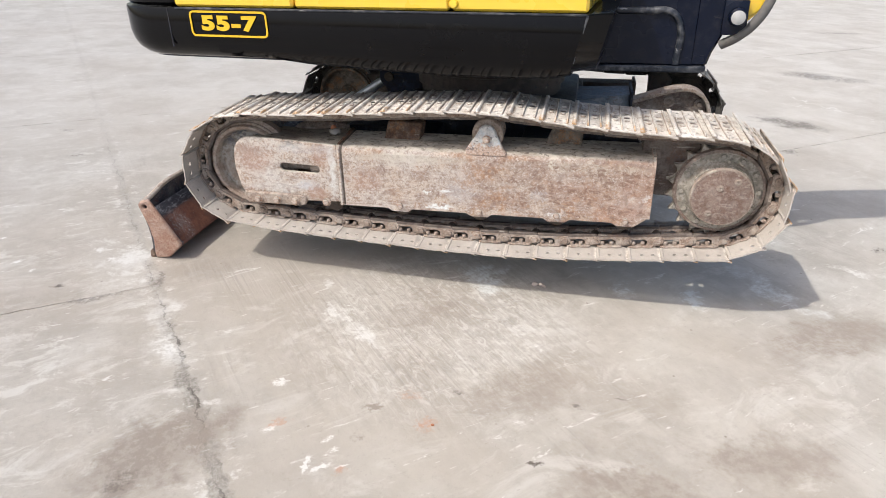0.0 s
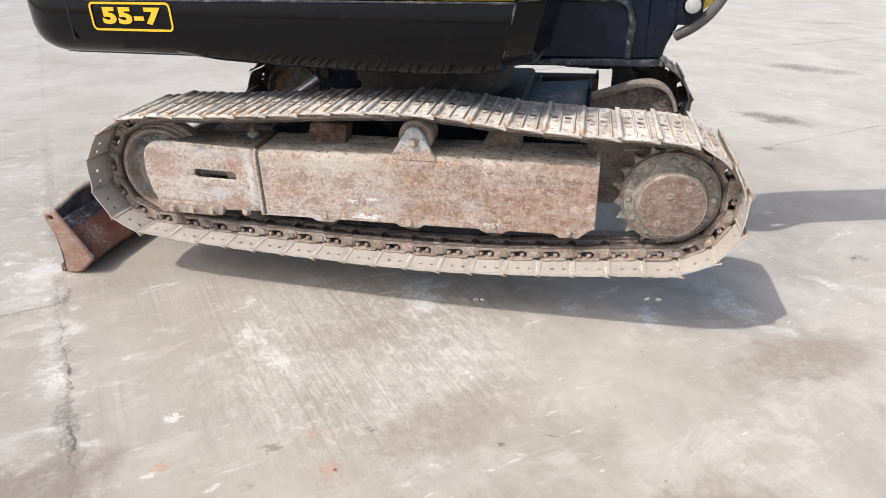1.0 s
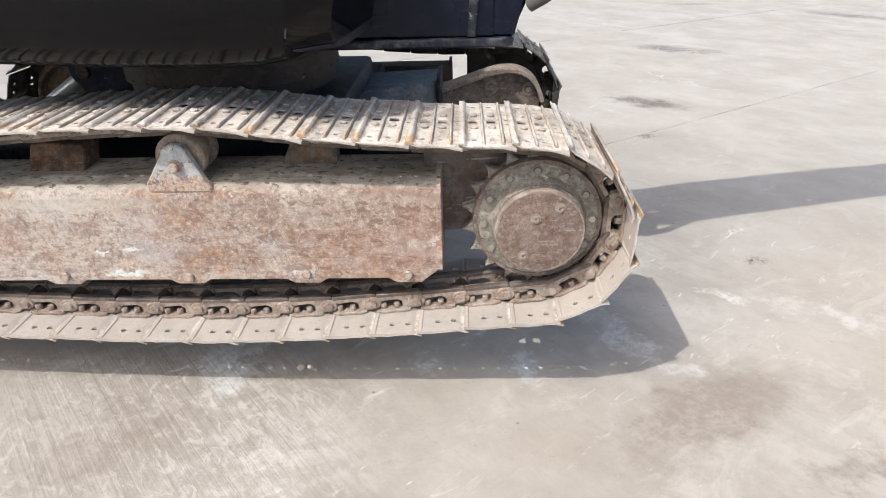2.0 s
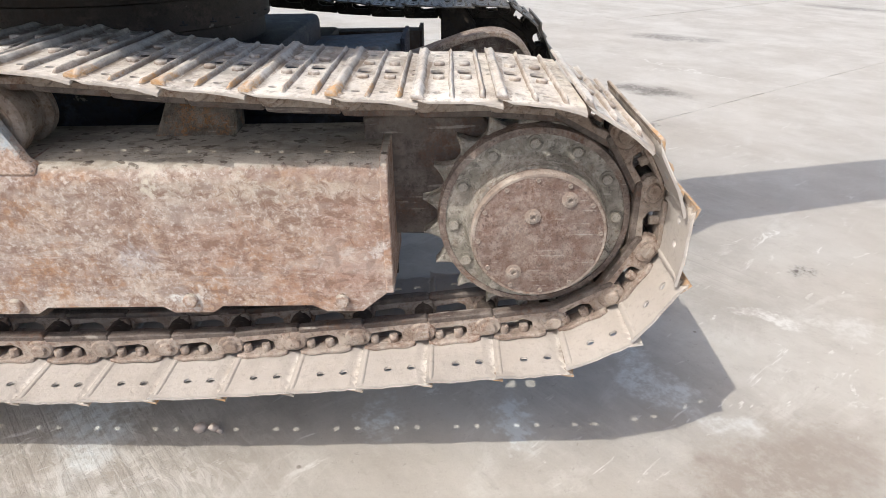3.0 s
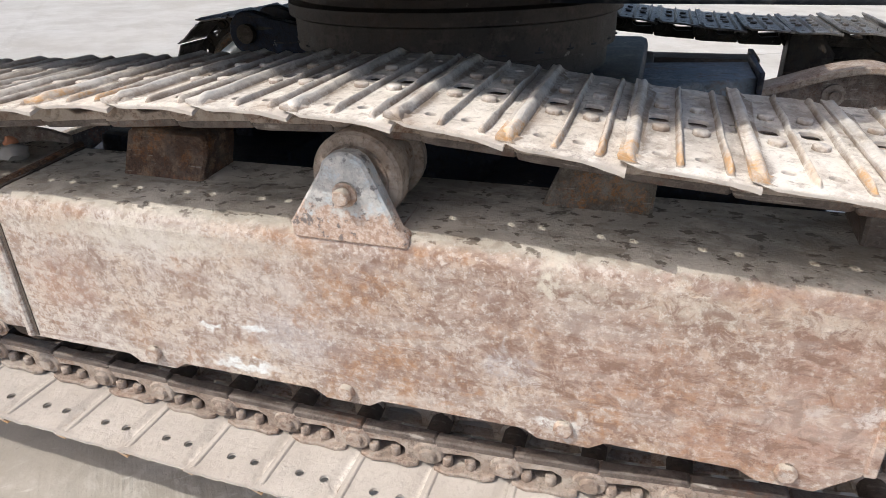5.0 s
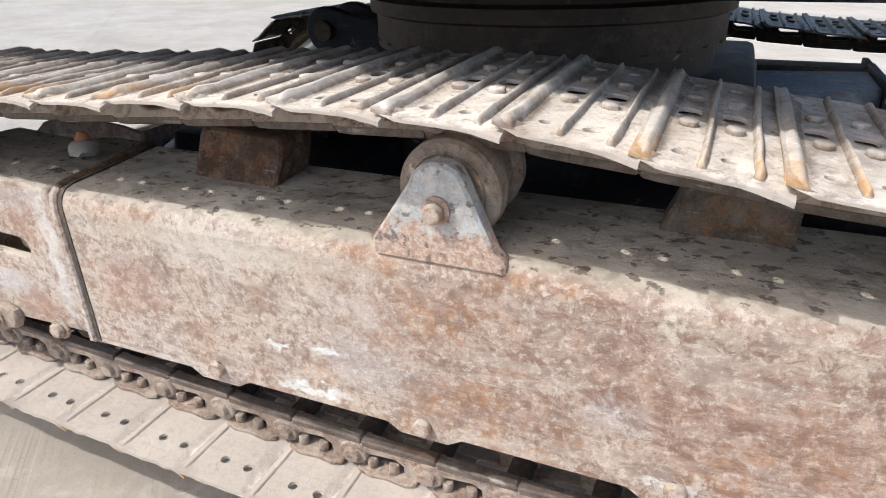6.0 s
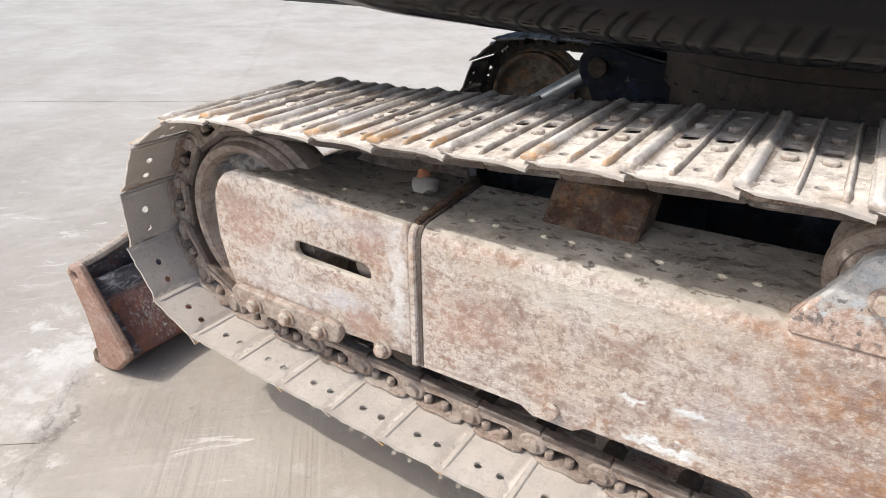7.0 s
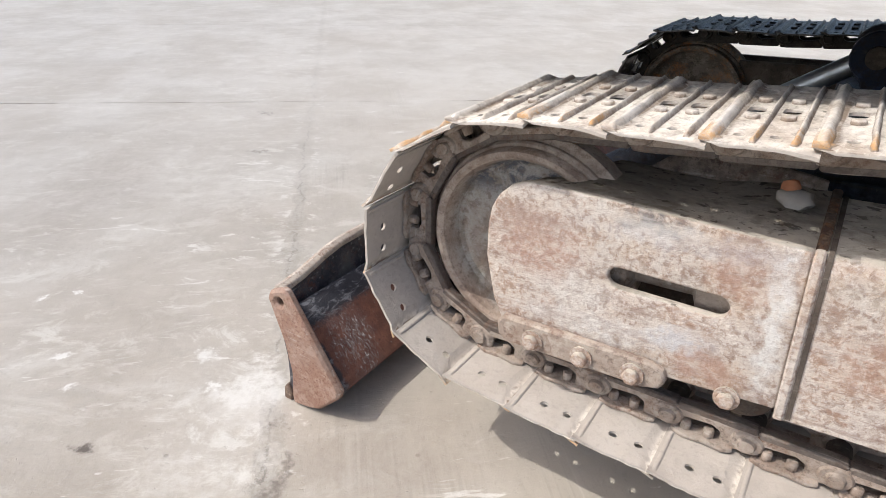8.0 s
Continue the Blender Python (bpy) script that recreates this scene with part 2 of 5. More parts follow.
def bracket_paint():
    """Flaking grey-blue paint, worn to pinkish rust along the foot."""
    m = Nodes("flaking_bracket_paint")
    mid, fine, grit = m.noise(46, 6, 0.7), m.noise(130, 5, 0.72), m.noise(380, 3, 0.7)
    height = m.add("SeparateXYZ", Vector=m.coord).outputs[2]
    color = m.mix(m.step(mid, 0.40, 0.62), (0.40, 0.405, 0.405), (0.60, 0.585, 0.56))
    color = m.mix(m.step(m.noise(28, 6, 0.75, m.vec("ADD", m.coord, (3, 1, 7))), 0.52, 0.60, 0.0, 0.8), color, (0.50, 0.56, 0.60))
    bare = m.step(m.math("ADD", height, m.math("MULTIPLY", m.math("SUBTRACT", mid, 0.5), 0.11)), 0.168, 0.150)
    color = m.mix(bare, color, m.mix(m.step(fine, 0.40, 0.62), (0.42, 0.285, 0.215), (0.62, 0.51, 0.44)))
    color = m.mix(m.step(m.noise(60, 6, 0.72, m.vec("ADD", m.coord, (6, 4, 2))), 0.56, 0.62, 0.0, 0.8), color, (0.12, 0.115, 0.12))
    color = m.mix(m.step(m.noise(19, 6, 0.7, m.vec("ADD", m.coord, (1, 8, 3))), 0.58, 0.66, 0.0, 0.8), color, (0.44, 0.22, 0.12))
    color = m.mix(m.step(grit, 0.54, 0.7, 0.0, 0.4), color, (0.16, 0.12, 0.10))
    return m.done(color, 0.8, 0.0, m.bump(m.math("ADD", mid, fine), 0.6, 0.004))


ROLLER = bracket_paint()


def blade_paint():
    """Rusty red paint, scoured pale in one patch, with scuffed blue-black paint left along the upper slope."""
    m = Nodes("rusty_red_blade_steel")
    at = m.coord
    mid, fine, grit = m.noise(30, 7, 0.72), m.noise(120, 6, 0.74), m.noise(360, 3, 0.7)
    sep = m.add("SeparateXYZ", Vector=at)
    color = m.mix(m.step(mid, 0.38, 0.64), (0.125, 0.047, 0.034), (0.235, 0.098, 0.066))
    color = m.mix(m.step(fine, 0.50, 0.64, 0.0, 0.6), color, (0.06, 0.030, 0.026))
    color = m.mix(m.step(m.noise(9, 6, 0.7, m.vec("ADD", at, (4, 2, 6))), 0.46, 0.62, 0.0, 0.5), color, (0.155, 0.085, 0.075))
    off = m.vec("MULTIPLY", m.vec("SUBTRACT", at, (-1.285, 2.535, 0.135)), (12, 17, 12))
    near = m.step(m.math("ADD", m.vec("LENGTH", off), m.math("MULTIPLY", m.math("SUBTRACT", mid, 0.5), 2.0)), 1.3, 0.3)
    flakes = m.noise(95, 6, 0.75, m.vec("ADD", at, (2, 7, 1)), (1.0, 1.6, 0.8), 0.6)
    color = m.mix(m.math("MULTIPLY", near, m.step(flakes, 0.46, 0.58, 0.0, 0.6)), color, (0.33, 0.31, 0.31))
    color = m.mix(m.math("MULTIPLY", near, m.step(flakes, 0.58, 0.64, 0.0, 0.9)), color, (0.74, 0.72, 0.70))
    color = m.mix(m.step(flakes, 0.63, 0.69, 0.0, 0.7), color, (0.50, 0.47, 0.45))
    # blue-black paint along the top and in the corner at the end plate
    wander = m.math("MULTIPLY", m.math("SUBTRACT", mid, 0.5), 0.05)
    top = m.step(m.math("ADD", sep.outputs[2], wander), 0.186, 0.202)
    corner = m.step(m.math("ADD", sep.outputs[1], wander), 2.462, 2.448, 0.0, 0.85)
    streak = m.noise(70, 6, 0.75, m.vec("ADD", at, (1, 3, 9)), (1.0, 0.35, 1.0), 0.5)
    dark = m.mix(m.step(streak, 0.50, 0.64, 0.0, 0.75), (0.030, 0.031, 0.042), (0.26, 0.27, 0.30))
    color = m.mix(m.math("MAXIMUM", top, corner), color, dark)
    color = m.mix(m.step(grit, 0.54, 0.7, 0.0, 0.35), color, (0.05, 0.03, 0.026))
    return m.done(color, m.step(mid, 0.3, 0.7, 0.52, 0.75), 0.0, m.bump(m.math("ADD", mid, fine), 0.6, 0.004))


BLADE = blade_paint()


def idler_paint():
    """Bare dusty brown steel with grey and dark blue paint left on the web."""
    m = Nodes("brown_idler_steel")
    at = m.coord
    mid, fine, grit = m.noise(14, 7, 0.7), m.noise(75, 6, 0.74), m.noise(320, 3, 0.7)
    sep = m.add("SeparateXYZ", Vector=at)
    radius = m.vec("LENGTH", m.vec("MULTIPLY", at, (1, 0, 1)))
    color = m.mix(m.step(mid, 0.36, 0.64), (0.30, 0.225, 0.180), (0.47, 0.395, 0.335))
    web = m.step(radius, 0.160, 0.150)
    grey = m.mix(m.step(m.noise(24, 6, 0.7, m.vec("ADD", at, (3, 5, 1))), 0.40, 0.60), (0.27, 0.245, 0.205), (0.44, 0.435, 0.41))
    color = m.mix(m.math("MULTIPLY", web, m.step(mid, 0.36, 0.58, 0.35, 0.95)), color, grey)
    blue = m.math("MULTIPLY", m.step(m.noise(20, 6, 0.72, m.vec("ADD", at, (8, 2, 4)), None, 0.6), 0.44, 0.56), m.step(sep.outputs[2], 0.06, 0.11))
    color = m.mix(m.math("MULTIPLY", web, m.math("MULTIPLY", blue, 0.85)), color, (0.075, 0.09, 0.125))
    color = m.mix(m.step(fine, 0.50, 0.64, 0.0, 0.6), color, (0.17, 0.12, 0.095))
    color = m.mix(m.step(fine, 0.44, 0.34, 0.0, 0.5), color, (0.54, 0.48, 0.42))
    color = m.mix(m.step(grit, 0.54, 0.7, 0.0, 0.4), color, (0.14, 0.10, 0.08))
    return m.done(color, m.step(mid, 0.3, 0.7, 0.72, 0.9), 0.0, m.bump(m.math("ADD", mid, fine), 0.5, 0.004))


IDLERWHEEL = idler_paint()
# dark brown steel that also carries the shade of recesses
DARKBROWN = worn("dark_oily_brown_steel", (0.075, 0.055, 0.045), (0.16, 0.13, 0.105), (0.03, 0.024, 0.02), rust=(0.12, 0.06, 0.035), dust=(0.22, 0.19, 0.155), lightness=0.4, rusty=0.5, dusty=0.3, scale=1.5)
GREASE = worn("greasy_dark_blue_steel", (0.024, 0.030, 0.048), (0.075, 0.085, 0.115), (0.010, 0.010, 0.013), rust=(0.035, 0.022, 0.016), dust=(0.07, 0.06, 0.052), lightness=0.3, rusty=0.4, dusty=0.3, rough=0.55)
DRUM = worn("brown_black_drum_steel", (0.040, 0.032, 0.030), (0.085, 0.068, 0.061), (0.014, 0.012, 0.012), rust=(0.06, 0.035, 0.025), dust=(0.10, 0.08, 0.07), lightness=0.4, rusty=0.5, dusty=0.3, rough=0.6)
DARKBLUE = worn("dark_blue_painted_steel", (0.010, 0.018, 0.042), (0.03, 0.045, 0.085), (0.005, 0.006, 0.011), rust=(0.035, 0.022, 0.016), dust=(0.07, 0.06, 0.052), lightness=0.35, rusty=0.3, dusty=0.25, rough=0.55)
# far shoes: oily grey, darkened for the shade under the house
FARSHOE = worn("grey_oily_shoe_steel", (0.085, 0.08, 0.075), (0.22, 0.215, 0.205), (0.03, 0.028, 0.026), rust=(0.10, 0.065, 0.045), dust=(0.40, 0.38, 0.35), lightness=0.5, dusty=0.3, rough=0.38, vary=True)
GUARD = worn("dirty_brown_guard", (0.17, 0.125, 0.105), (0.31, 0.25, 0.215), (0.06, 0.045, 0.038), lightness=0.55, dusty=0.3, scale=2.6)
# far chain and wheels: oil plus the shade they stand in
OILSHADE = worn("oily_black_track_steel", (0.035, 0.03, 0.028), (0.10, 0.09, 0.08), (0.012, 0.011, 0.010), rust=(0.08, 0.05, 0.03), dust=(0.14, 0.12, 0.10), lightness=0.35, dusty=0.3, rough=0.6, vary=True)
BLUEBOX = worn("blue_grey_painted_steel", (0.13, 0.165, 0.20), (0.27, 0.30, 0.33), (0.06, 0.058, 0.06), rust=(0.2, 0.09, 0.04), dust=(0.24, 0.22, 0.20), lightness=0.45, rusty=0.5, dusty=0.3, rough=0.6)


def shoe_steel():
    m = Nodes("dusty_tan_shoe_steel")
    at = shifted(m)
    mid = m.noise(12, 6, 0.65, at, (1.0, 0.55, 1.0))
    fine = m.noise(85, 5, 0.7, at)
    wet = m.noise(5.5, 4, 0.6, m.vec("ADD", at, (2.0, 5.0, 1.0)))
    color = m.mix(m.step(mid, 0.32, 0.66), (0.62, 0.570, 0.51), (0.82, 0.78, 0.72))
    color = m.mix(m.step(fine, 0.5, 0.72, 0.0, 0.55), color, (0.24, 0.205, 0.175))
    color = m.mix(m.step(wet, 0.52, 0.7, 0.0, 0.4), color, (0.27, 0.255, 0.24))
    mud = m.noise(24, 8, 0.78, m.vec("ADD", at, (6.0, 1.0, 3.0)), (1.0, 0.6, 1.0))
    sep = m.add("SeparateXYZ", Vector=m.coord)
    outer = m.step(sep.outputs[2], 0.002, 0.0045)
    color = m.mix(m.math("MULTIPLY", m.step(mud, 0.46, 0.64, 0.0, 0.42), outer), color, (0.23, 0.175, 0.135))
    color = m.mix(m.math("SUBTRACT", 0.72, m.math("MULTIPLY", outer, 0.72)), color, (0.385, 0.345, 0.31))
    stain = m.noise(9, 6, 0.68, m.vec("ADD", at, (4.0, 2.0, 8.0)), (1.0, 0.7, 1.0), 0.6)
    color = m.mix(m.math("MULTIPLY", m.step(stain, 0.50, 0.68, 0.0, 0.5), outer), color, (0.37, 0.285, 0.215))
    speck = m.noise(52, 6, 0.72, m.vec("ADD", at, (7.0, 3.0, 5.0)), (1.0, 0.7, 1.0), 0.5)
    color = m.mix(m.math("MULTIPLY", m.step(speck, 0.53, 0.64, 0.0, 0.42), outer), color, (0.15, 0.115, 0.09))
    color = m.mix(m.math("MULTIPLY", m.step(speck, 0.45, 0.36, 0.0, 0.5), outer), color, (0.80, 0.765, 0.71))
    # darker grey in the middle of the plates
    middle = m.step(m.math("ABSOLUTE", m.math("ADD", sep.outputs[1], m.math("MULTIPLY", m.math("SUBTRACT", wet, 0.62), 0.5))), 0.14, 0.03)
    color = m.mix(m.math("MULTIPLY", m.math("MULTIPLY", middle, outer), m.step(mud, 0.36, 0.60, 0.10, 0.45)), color, (0.20, 0.18, 0.16))
    rib = m.step(sep.outputs[2], 0.0060, 0.0085)
    # rib sides dark brown: grime, deepened to shade the ribs
    foot = m.math("MULTIPLY", m.step(sep.outputs[2], 0.0051, 0.0058), m.step(sep.outputs[2], 0.0125, 0.0085))
    color = m.mix(m.math("MULTIPLY", foot, m.step(mud, 0.36, 0.56, 0.15, 0.85)), color, (0.21, 0.155, 0.115))
    hue = m.noise(4.5, 5, 0.65, m.vec("ADD", at, (9.0, 1.0, 2.0)), (1.0, 0.6, 1.0))
    tint = m.mix(m.step(hue, 0.42, 0.56), (0.42, 0.335, 0.26), (0.56, 0.54, 0.515))
    color = m.mix(m.math("MULTIPLY", rib, m.step(m.math("ADD", fine, mid), 0.88, 1.12, 0.05, 0.42)), color, tint)
    # orange paint left on the ends of the ribs of some shoes
    end = m.step(m.math("ADD", m.math("MULTIPLY", sep.outputs[1], -1.0), m.math("MULTIPLY", m.math("SUBTRACT", mud, 0.5), 0.12)), 0.108, 0.150)
    tip = m.step(sep.outputs[2], 0.0062, 0.0085)
    few = m.math("MULTIPLY", m.step(m.random(), 0.22, 0.42), m.step(mud, 0.38, 0.52, 0.25, 1.0))
    color = m.mix(m.math("MULTIPLY", m.math("MULTIPLY", end, tip), m.math("MULTIPLY", few, m.step(fine, 0.40, 0.66, 0.85, 0.25))), color, (0.58, 0.33, 0.13))
    # bare metal and blue-grey paint along the tops of the ribs
    worn_top = m.math("MULTIPLY", m.step(sep.outputs[2], 0.0125, 0.0145), m.step(mid, 0.44, 0.56))
    color = m.mix(m.math("MULTIPLY", worn_top, 0.4), color, (0.58, 0.58, 0.58))
    height = m.math("ADD", m.math("MULTIPLY", fine, 0.7), mid)
    return m.done(color, m.step(mid, 0.3, 0.7, 0.9, 0.72), 0.0, m.bump(m.math("ADD", height, m.math("MULTIPLY", speck, -1.2)), 0.55, 0.004))


SHOE = shoe_steel()


def gloss(name, color, rough=0.12, dirt=(0.30, 0.27, 0.24), dirty=0.12, coat=0.6):
    m = Nodes(name)
    big, mid, fine = m.noise(2.4, 4, 0.6), m.noise(17, 5, 0.65), m.noise(120, 3, 0.6)
    film = m.math("MULTIPLY", m.step(mid, 0.45, 0.75), dirty)
    c = m.mix(film, color, dirt)
    c = m.mix(m.math("MULTIPLY", m.step(m.noise(45, 3, 0.6, None, (0.3, 1, 1)), 0.66, 0.72), dirty * 1.6), c, dirt)
    return m.done(c, m.step(big, 0.3, 0.7, rough, rough + 0.14), 0.0, m.bump(m.math("ADD", mid, m.math("MULTIPLY", fine, 0.2)), 0.06, 0.003), coat)


BLACK = gloss("glossy_black_paint", (0.0035, 0.0035, 0.0045), 0.045, dirty=0.006, coat=0.0)
DUSTYEDGE = gloss("scuffed_blue_black_paint", (0.012, 0.017, 0.028), 0.35, dirt=(0.34, 0.34, 0.35), dirty=0.5, coat=0.0)
FADED = gloss("dusty_black_paint", (0.004, 0.0075, 0.021), 0.2, dirty=0.035, coat=0.0)
YELLOW = gloss("glossy_yellow_paint", (0.93, 0.63, 0.06), 0.2, dirty=0.03)
DECAL = gloss("yellow_decal", (0.86, 0.52, 0.02), 0.35, dirty=0.02, coat=0.1)


def simple(name, color, rough, metal=0.0):
    m = Nodes(name)
    n1 = m.noise(40, 4, 0.6)
    tint = m.mix(m.step(n1, 0.35, 0.7, 0.0, 0.35), color, tuple(v * 0.6 for v in color))
    return m.done(tint, m.step(n1, 0.3, 0.7, rough, min(1, rough + 0.12)), metal, m.bump(n1, 0.1, 0.001))


CHROME = simple("chrome_rod_steel", (0.74, 0.77, 0.80), 0.34, 1.0)
RUBBER = simple("grey_braided_hose", (0.13, 0.125, 0.12), 0.6)
LAMPGLASS = simple("grey_lamp_lens", (0.50, 0.50, 0.50), 0.15)
STONE = simple("pale_stone", (0.62, 0.53, 0.47), 0.9)
REDSTONE = simple("brick_red_stone", (0.47, 0.20, 0.11), 0.9)
BONE = simple("grey_mortar_chip", (0.36, 0.335, 0.31), 0.9)
for dull in (GREASE, DARKBLUE, OILSHADE, FADED, FARSHOE):
    dull.node_tree.nodes["Principled BSDF"].inputs["Specular IOR Level"].default_value = 0.25
BLACK.node_tree.nodes["Principled BSDF"].inputs["Specular IOR Level"].default_value = 0.17


# ---- building tools ----
def part(name, bm, material, parent=None, label="", smooth=None, at=None):
    """Links a bmesh as one mesh object, under a thing or a part."""
    bmesh.ops.recalc_face_normals(bm, faces=bm.faces)
    me = bpy.data.meshes.new(name)
    if smooth is not None:
        for f in bm.faces:
            f.smooth = True
        for e in bm.edges:
            if len(e.link_faces) == 2 and e.calc_face_angle(0.0) > radians(smooth):
                e.smooth = False
    bm.to_mesh(me)
    bm.free()
    me.materials.append(material)
    ob = new(name, me)
    if parent is not None:
        ob.parent = parent
    if at is not None:
        ob.matrix_basis = at
    return tagged(ob, label)


def again(ob, at, parent=None):
    """Another object on the same mesh."""
    twin = new(ob.name.split(".")[0], ob.data)
    twin.parent = parent or ob.parent
    twin.matrix_basis = at
    if "label" in ob:
        twin["label"] = ob["label"]
    return twin


def rounded(bm, width, segments=2, angle=30):
    edges = [e for e in bm.edges if len(e.link_faces) == 2 and e.calc_face_angle(0.0) > radians(angle)]
    bmesh.ops.bevel(bm, geom=edges, offset=width, segments=segments, profile=0.5, affect="EDGES", clamp_overlap=True)
    return bm


def box(x0, x1, y0, y1, z0, z1, bevel=0.0, bm=None):
    piece = bmesh.new()
    bmesh.ops.create_cube(piece, size=1.0, matrix=Matrix.LocRotScale(((x0 + x1) / 2, (y0 + y1) / 2, (z0 + z1) / 2), None, (x1 - x0, y1 - y0, z1 - z0)))
    if bevel:
        rounded(piece, bevel)
    return joined(bm, piece)


def joined(bm, piece):
    if bm is None:
        return piece
    me = bpy.data.meshes.new("scrap")
    piece.to_mesh(me)
    piece.free()
    bm.from_mesh(me)
    bpy.data.meshes.remove(me)
    return bm


def prism(outline, y0, y1, holes=(), bevel=0.0, bm=None, axis="y"):
    """An outline in (x, z), with holes, drawn out along y; axis z: an outline in (x, y) drawn out along z."""
    piece = bmesh.new()
    put = (lambda a, b, c: (a, c, b)) if axis == "y" else (lambda a, b, c: (a, b, c))
    loops = []
    for ring in (outline, *holes):
        vs = [piece.verts.new(put(a, b, y0)) for a, b in ring]
        loops.append([piece.edges.new((vs[i], vs[(i + 1) % len(vs)])) for i in range(len(vs))])
    if holes:
        bmesh.ops.triangle_fill(piece, use_beauty=True, use_dissolve=False, edges=[e for ring in loops for e in ring])
    else:
        piece.faces.new([e.verts[0] for e in loops[0]])
    out = bmesh.ops.extrude_face_region(piece, geom=list(piece.faces))
    step = (0, y1 - y0, 0) if axis == "y" else (0, 0, y1 - y0)
    bmesh.ops.translate(piece, vec=step, verts=[v for v in out["geom"] if isinstance(v, bmesh.types.BMVert)])
    bmesh.ops.recalc_face_normals(piece, faces=piece.faces)
    if bevel:
        rounded(piece, bevel, 1, 50)
    return joined(bm, piece)


def disc(cx, cz, r, n=24, start=0.0, squash=1.0):
    return [(cx + r * math.cos(start + 2 * math.pi * i / n), cz + squash * r * math.sin(start + 2 * math.pi * i / n)) for i in range(n)]


def turned(profile, center=(0, 0, 0), n=40, bm=None):
    """A profile of (radius, y) turned about an axis along y."""
    piece = bmesh.new()
    rows = []
    for r, y in profile:
        if r < 1e-6:
            rows.append([piece.verts.new((center[0], center[1] + y, center[2]))])
        else:
            rows.append([piece.verts.new((center[0] + r * math.cos(2 * math.pi * i / n), center[1] + y, center[2] + r * math.sin(2 * math.pi * i / n))) for i in range(n)])
    for a, b in zip(rows, rows[1:]):
        for i in range(n):
            j = (i + 1) % n
            ring = [a[i % len(a)], a[j % len(a)], b[j % len(b)], b[i % len(b)]]
            ring = list(dict.fromkeys(ring))
            if len(ring) > 2:
                piece.faces.new(ring)
    return joined(bm, piece)


def rod(a, b, r, n=16, bm=None, r2=None):
    a, b = Vector(a), Vector(b)
    piece = bmesh.new()
    m = Matrix.Translation((a + b) / 2) @ (b - a).to_track_quat("Z", "Y").to_matrix().to_4x4()
    bmesh.ops.create_cone(piece, cap_ends=True, segments=n, radius1=r, radius2=r if r2 is None else r2, depth=(b - a).length, matrix=m)
    return joined(bm, piece)


def hexhead(center, r, h, y_out=-1, bm=None):
    """A hexagon bolt head with a washer, its axis along y."""
    x, y, z = center
    bm = turned([(r * 1.35, 0.0), (r * 1.35, y_out * h * 0.25), (0.0, y_out * h * 0.25)], center, 14, bm)
    return prism(disc(x, z, r, 6, 0.3), y + y_out * h * 0.25, y + y_out * h, bm=bm, bevel=r * 0.16)


# ---- ground ----
D1, D2 = radians(131.3), radians(38.3)
AXIS1, AXIS2 = Vector((math.cos(D1), math.sin(D1))), Vector((math.cos(D2), math.sin(D2)))
CORNER = Vector((-1.22, 2.185))


